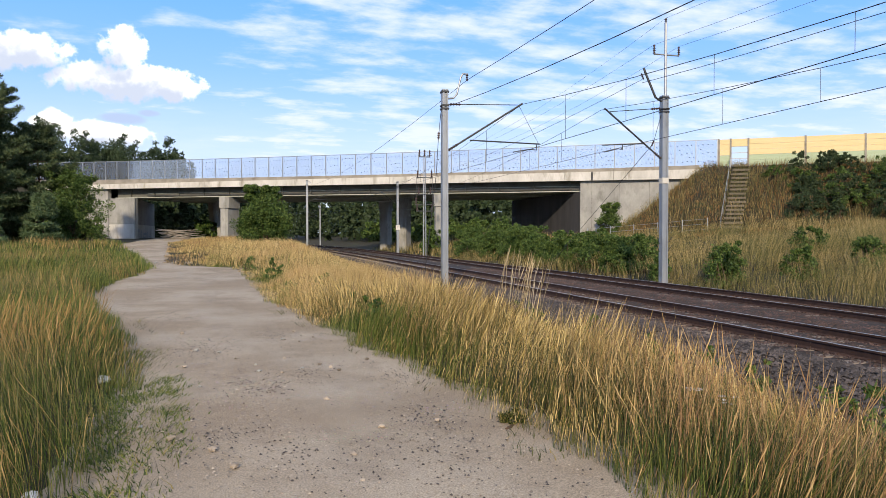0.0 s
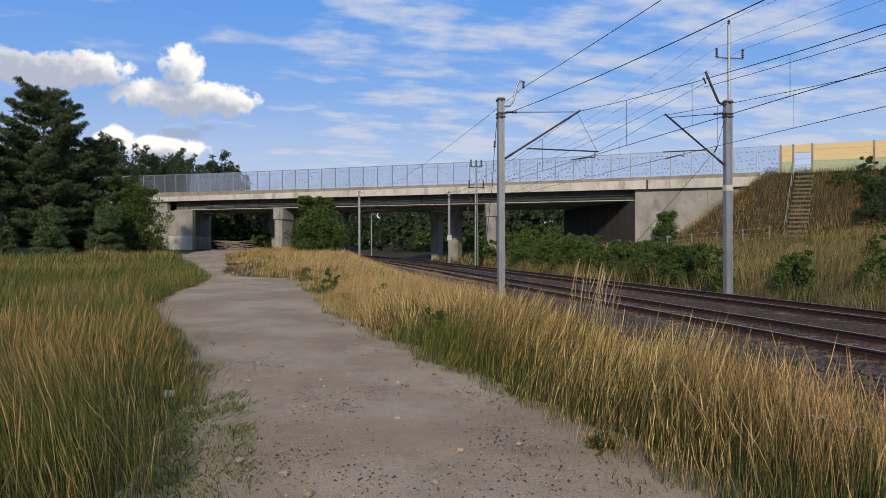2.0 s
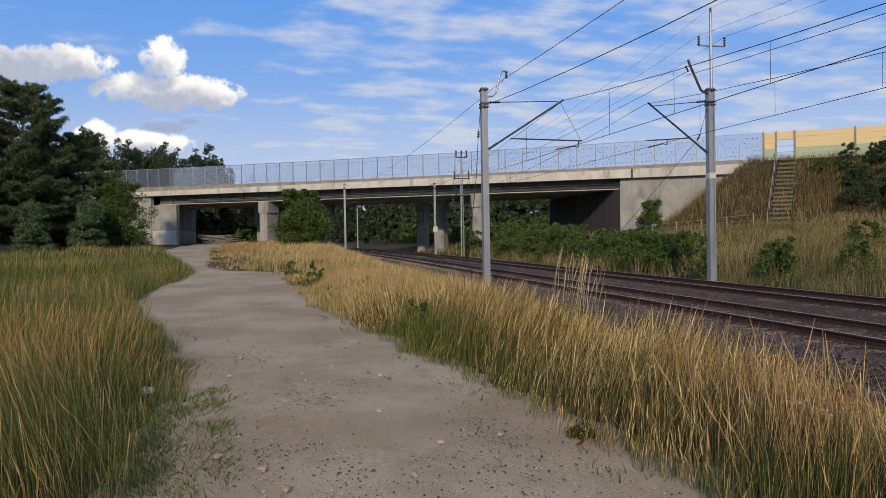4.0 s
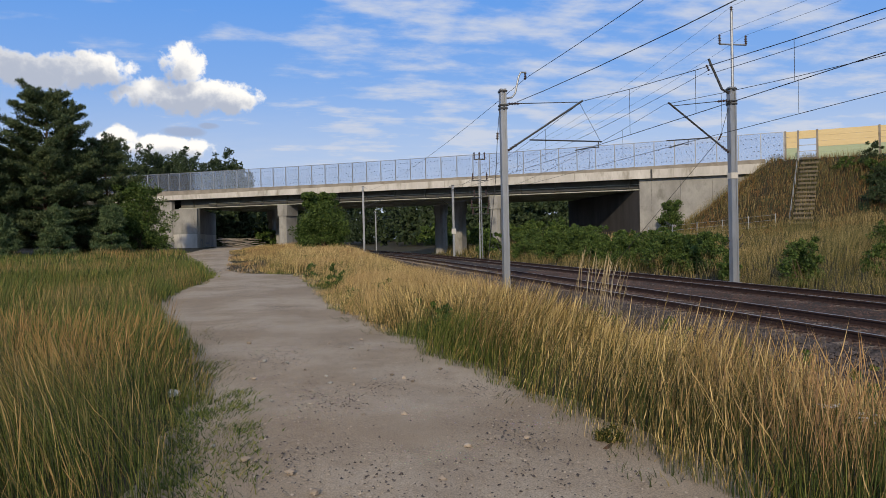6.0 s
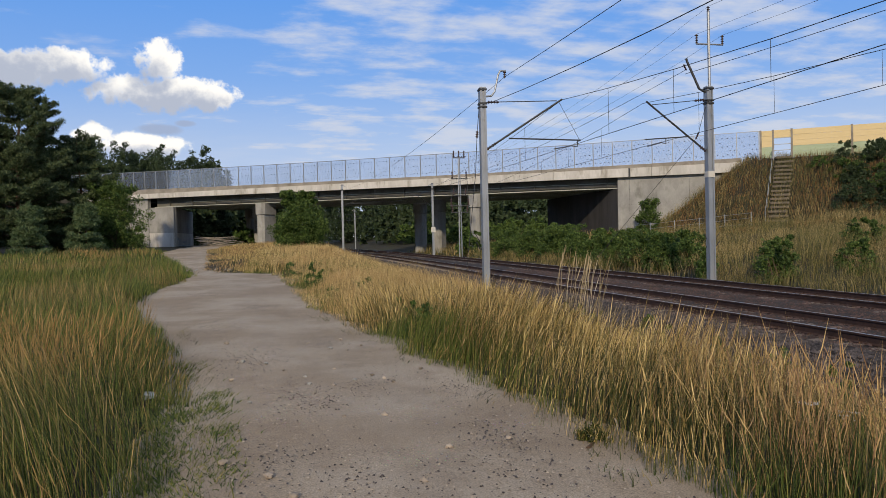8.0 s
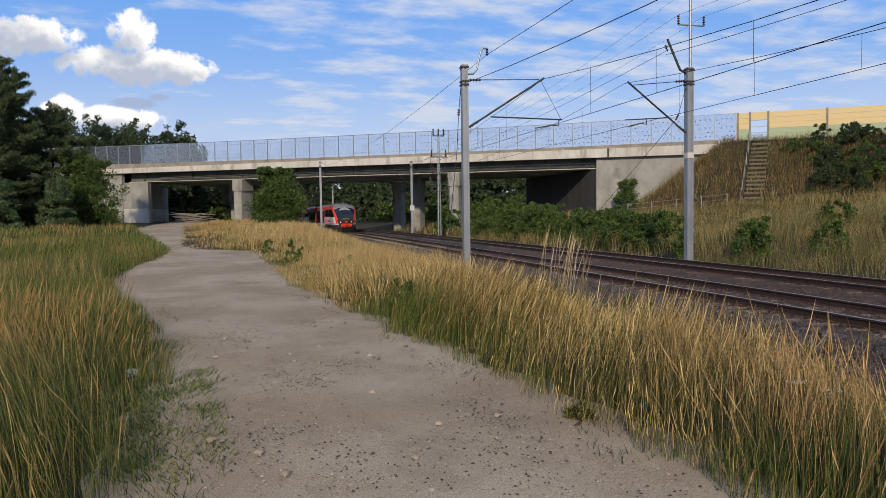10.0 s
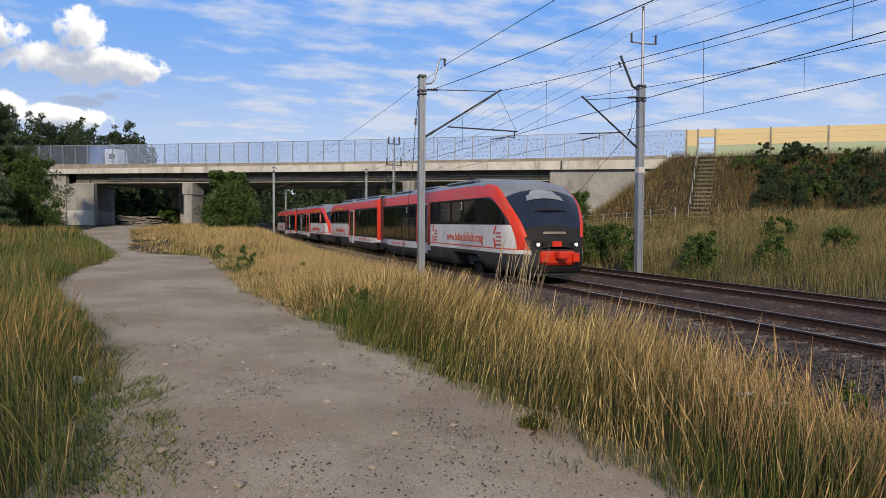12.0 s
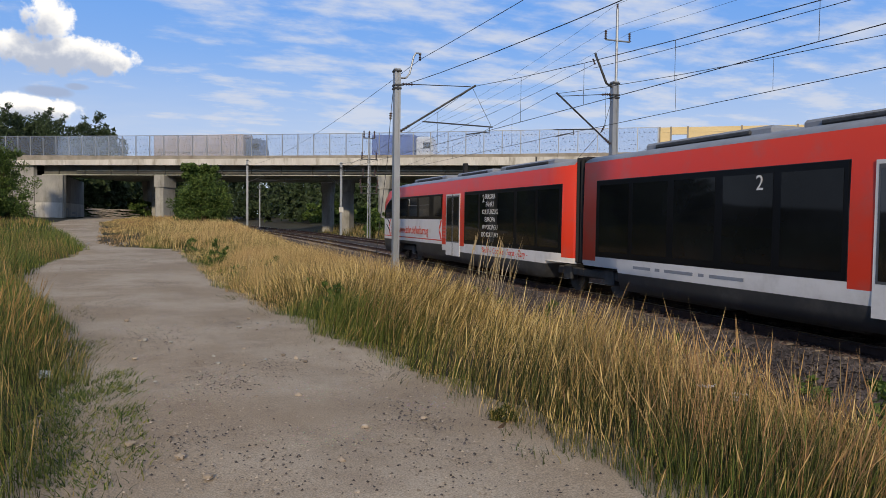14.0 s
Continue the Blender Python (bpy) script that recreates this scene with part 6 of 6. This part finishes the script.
    # roof gear
    for y0, y1, h in ((2.0, 5.6, 0.09), (6.2, 9.4, 0.08), (10.6, 14.6, 0.10)):
        b_ = bmesh.new()
        box(b_, -0.95, 0.95, y0, y1, 3.3, 3.40 + h, bevel=0.05)
        part("roof_unit", b_, M["roof_grey"], c)
        b_ = bmesh.new()
        box(b_, -0.99, 0.99, y0 + 0.4, y1 - 0.5, 3.36, 3.39 + h * 0.6, bevel=0.02)
        part("roof_grille", b_, M["dark_metal"], c)
    b_ = bmesh.new()
    box(b_, -0.35, -0.2, 10.2, 10.4, 3.5, 3.95, bevel=0.02)
    part("exhaust", b_, M["black"], c)
    # underside
    for y0, y1 in ((2.2, 5.0), (5.3, 7.7), (9.6, 12.6)):
        part("underfloor_box", one(box, -1.2, 1.2, y0, y1, 0.22, 0.6, None, 0.05), M["dark_metal"], c)
    bogie(c, 15.1)
    # writing on the side towards the path
    rot = pose(0, 0, 0, 90, 0, 90 * lit)
    def put(body, size, y, z, mat, out=0.012, align="CENTER", stretch=1.0, name="lettering"):
        add_text(c, body, size, Matrix.Translation((lit * (RW + out), y, z)) @ rot, mat, name, align, stretch)
    put("www.bahn.de/kulturzug", 0.47, 13.35 if not lights else 14.1, 1.32, M["train_red"], stretch=0.9)
    put("2", 0.42, 13.85, 2.48, M["train_white"], 0.022)
    put("2", 0.36, 5.82, 2.46, M["train_white"], 0.022)
    if letters:
        put(letters, 0.25, 4.3, 0.83, M["train_red"], 0.005)
    else:
        for q0, q1 in ((2.3, 2.9), (3.05, 3.2), (3.35, 4.2), (4.35, 4.5), (4.65, 5.5)):
            part("worn_lettering", one(box, *sorted((lit * RW, lit * (RW + 0.004))), q0, q1, 0.79, 0.85), M["roof_grey"], c, "worn unreadable grey lettering")
    for yc, w in ((10.0, 0.24), (17.0, 0.24)):
        for a, z0, z1 in ((1, 1.42, 1.72), (-1, 1.06, 1.36)):
            b_ = bmesh.new()
            vs = [(yc, 1.40), (yc + 0.12, 1.40), (yc + 0.12 + 0.22, 1.40 + a * 0.36), (yc + 0.22, 1.40 + a * 0.36)]
            if lit < 0:
                vs = [(2 * yc + 0.1 - q, z_) for q, z_ in vs]
            f = [b_.verts.new((lit * (RW + 0.012), q, z_)) for q, z_ in vs]
            b_.faces.new(f)
            r = bmesh.ops.extrude_face_region(b_, geom=b_.faces[:])
            for v in r["geom"]:
                if isinstance(v, bmesh.types.BMVert):
                    v.co.x -= lit * 0.01
            part("chevron_emblem", b_, M["train_red"], c)
        b_ = bmesh.new()
        tube(b_, (lit * (RW + 0.004), yc + 0.07, 1.40), (lit * (RW + 0.02), yc + 0.07, 1.40), 0.085, seg=16)
        part("emblem_disc", b_, M["train_white"], c)
        b_ = bmesh.new()
        for k in range(4):
            q = yc + lit * 0.55
            box(b_, lit * (RW + 0.004), lit * (RW + 0.012), q - 0.25, q + 0.22 - 0.06 * (k % 2), 1.1 + k * 0.13, 1.16 + k * 0.13)
        part("emblem_writing", b_, M["emblem_red"], c)
    if badge:
        b_ = bmesh.new()
        tube(b_, (lit * RW, 15.8, 2.29), (lit * (RW + 0.024), 15.8, 2.29), 0.43, seg=32)
        part("price_badge", b_, M["train_red"], c)
        for k, s in enumerate(("Berlin-", "Wrocław", "24,90 €")):
            put(s, 0.2, 15.8, 2.48 - k * 0.2, M["train_white"], 0.03)
    if slogan:
        for k, s in enumerate(("EUROPA", "FÄHRT", "KULTURZUG", "EUROPA", "W POCIĄGU", "DO KULTURY")):
            put(s, 0.21, 5.3, 2.52 - k * 0.24, M["train_white"], 0.022)
    return c


M["band"] = material("window_band_panel", (0.006, 0.007, 0.009), (0.004, 0.0045, 0.006), 0.3, scale=0.8, spec=0.12)
M["window2"] = material("train_window_glass", (0.009, 0.011, 0.013), (0.004, 0.005, 0.006), 0.04, scale=0.9, spec=0.16)
M["screen"] = material("windscreen", (0.032, 0.048, 0.09), (0.02, 0.03, 0.055), 0.05, metal=0.55, scale=0.6, spec=0.6)
M["blind"] = material("blind", (0.30, 0.33, 0.38), None, 0.4)
M["emblem_red"] = material("emblem_red", (0.58, 0.2, 0.18), None, 0.5)


def train_unit(label, front, rear, badge):
    t = thing("diesel_railcar", label, "train", "coupled train units")
    half_unit(t, 0, *front)
    half_unit(t, 180, *rear)
    for k in range(5):
        bm = bmesh.new()
        y = -0.2 + k * 0.10
        g = 0.0 if k % 2 else 0.05
        box(bm, -1.28 - g, 1.28 + g, y - 0.046, y + 0.046, 0.75, 3.3 + g, bevel=0.04)
        part("gangway_fold", bm, M["black"], t)
    bogie(t, 0.0)
    return t


unit_1 = train_unit("red and white two-car diesel railcar at the train's head", ("Żagań - Legnica - Wrocław", False, False, False, True), ("Berlin - Cottbus - Forst - Żary -", True, False, False), False)
unit_2 = train_unit("red and white two-car diesel railcar with a round price badge", ("", True, True, False), ("Berlin - Cottbus - Forst - Żary -", False, False, True), True)


def motions():
    # joint of the first unit along the track, with the second 39 m behind
    times = [0.0, 1.0, 2.0, 3.0, 4.0, 5.0, 6.0, 7.0, 8.0, 9.0, 9.5, 10.0, 10.5, 11.0, 11.5, 12.0, 12.5, 13.0, 13.5, 14.0]
    along = [(0.0, 445.0), (8.2, 167.2), (10.5, 89.4), (11.0, 72.7), (12.0, 39.95), (12.5, 23.95), (13.0, 8.6), (13.5, -7.3), (14.0, -23.3)]
    for ob, back in ((unit_1, 0.0), (unit_2, 39.0)):
        rows = []
        for t in times:
            y = float(edge_at(along, t)) + back
            rows.append((t, pose(NEAR + float(bend(y)), y, 0, 0, 0, 180 + math.degrees(math.atan(min(420.0, max(0.0, y - 45.0)) / 1360.0)))))
        walk(ob, rows)
    # lorries, by the front's place along the bridge
    for ob, s14, v, n in ((beige_truck, 1.3, 25.3, 5.0), (blue_truck, 24.6, 25.2, 5.0)):
        out = []
        for t in (0.0, 4.0, 8.0, 11.0, 12.5, 14.0):
            s = s14 - v * (14.0 - t)
            p = bp_(s, n, z_white_low(max(-60, min(60, s))) + 0.39)
            out.append((t, Matrix.Translation(p) @ Matrix.Rotation(radians(-34.96), 4, "Z")))
        walk(ob, out)


motions()
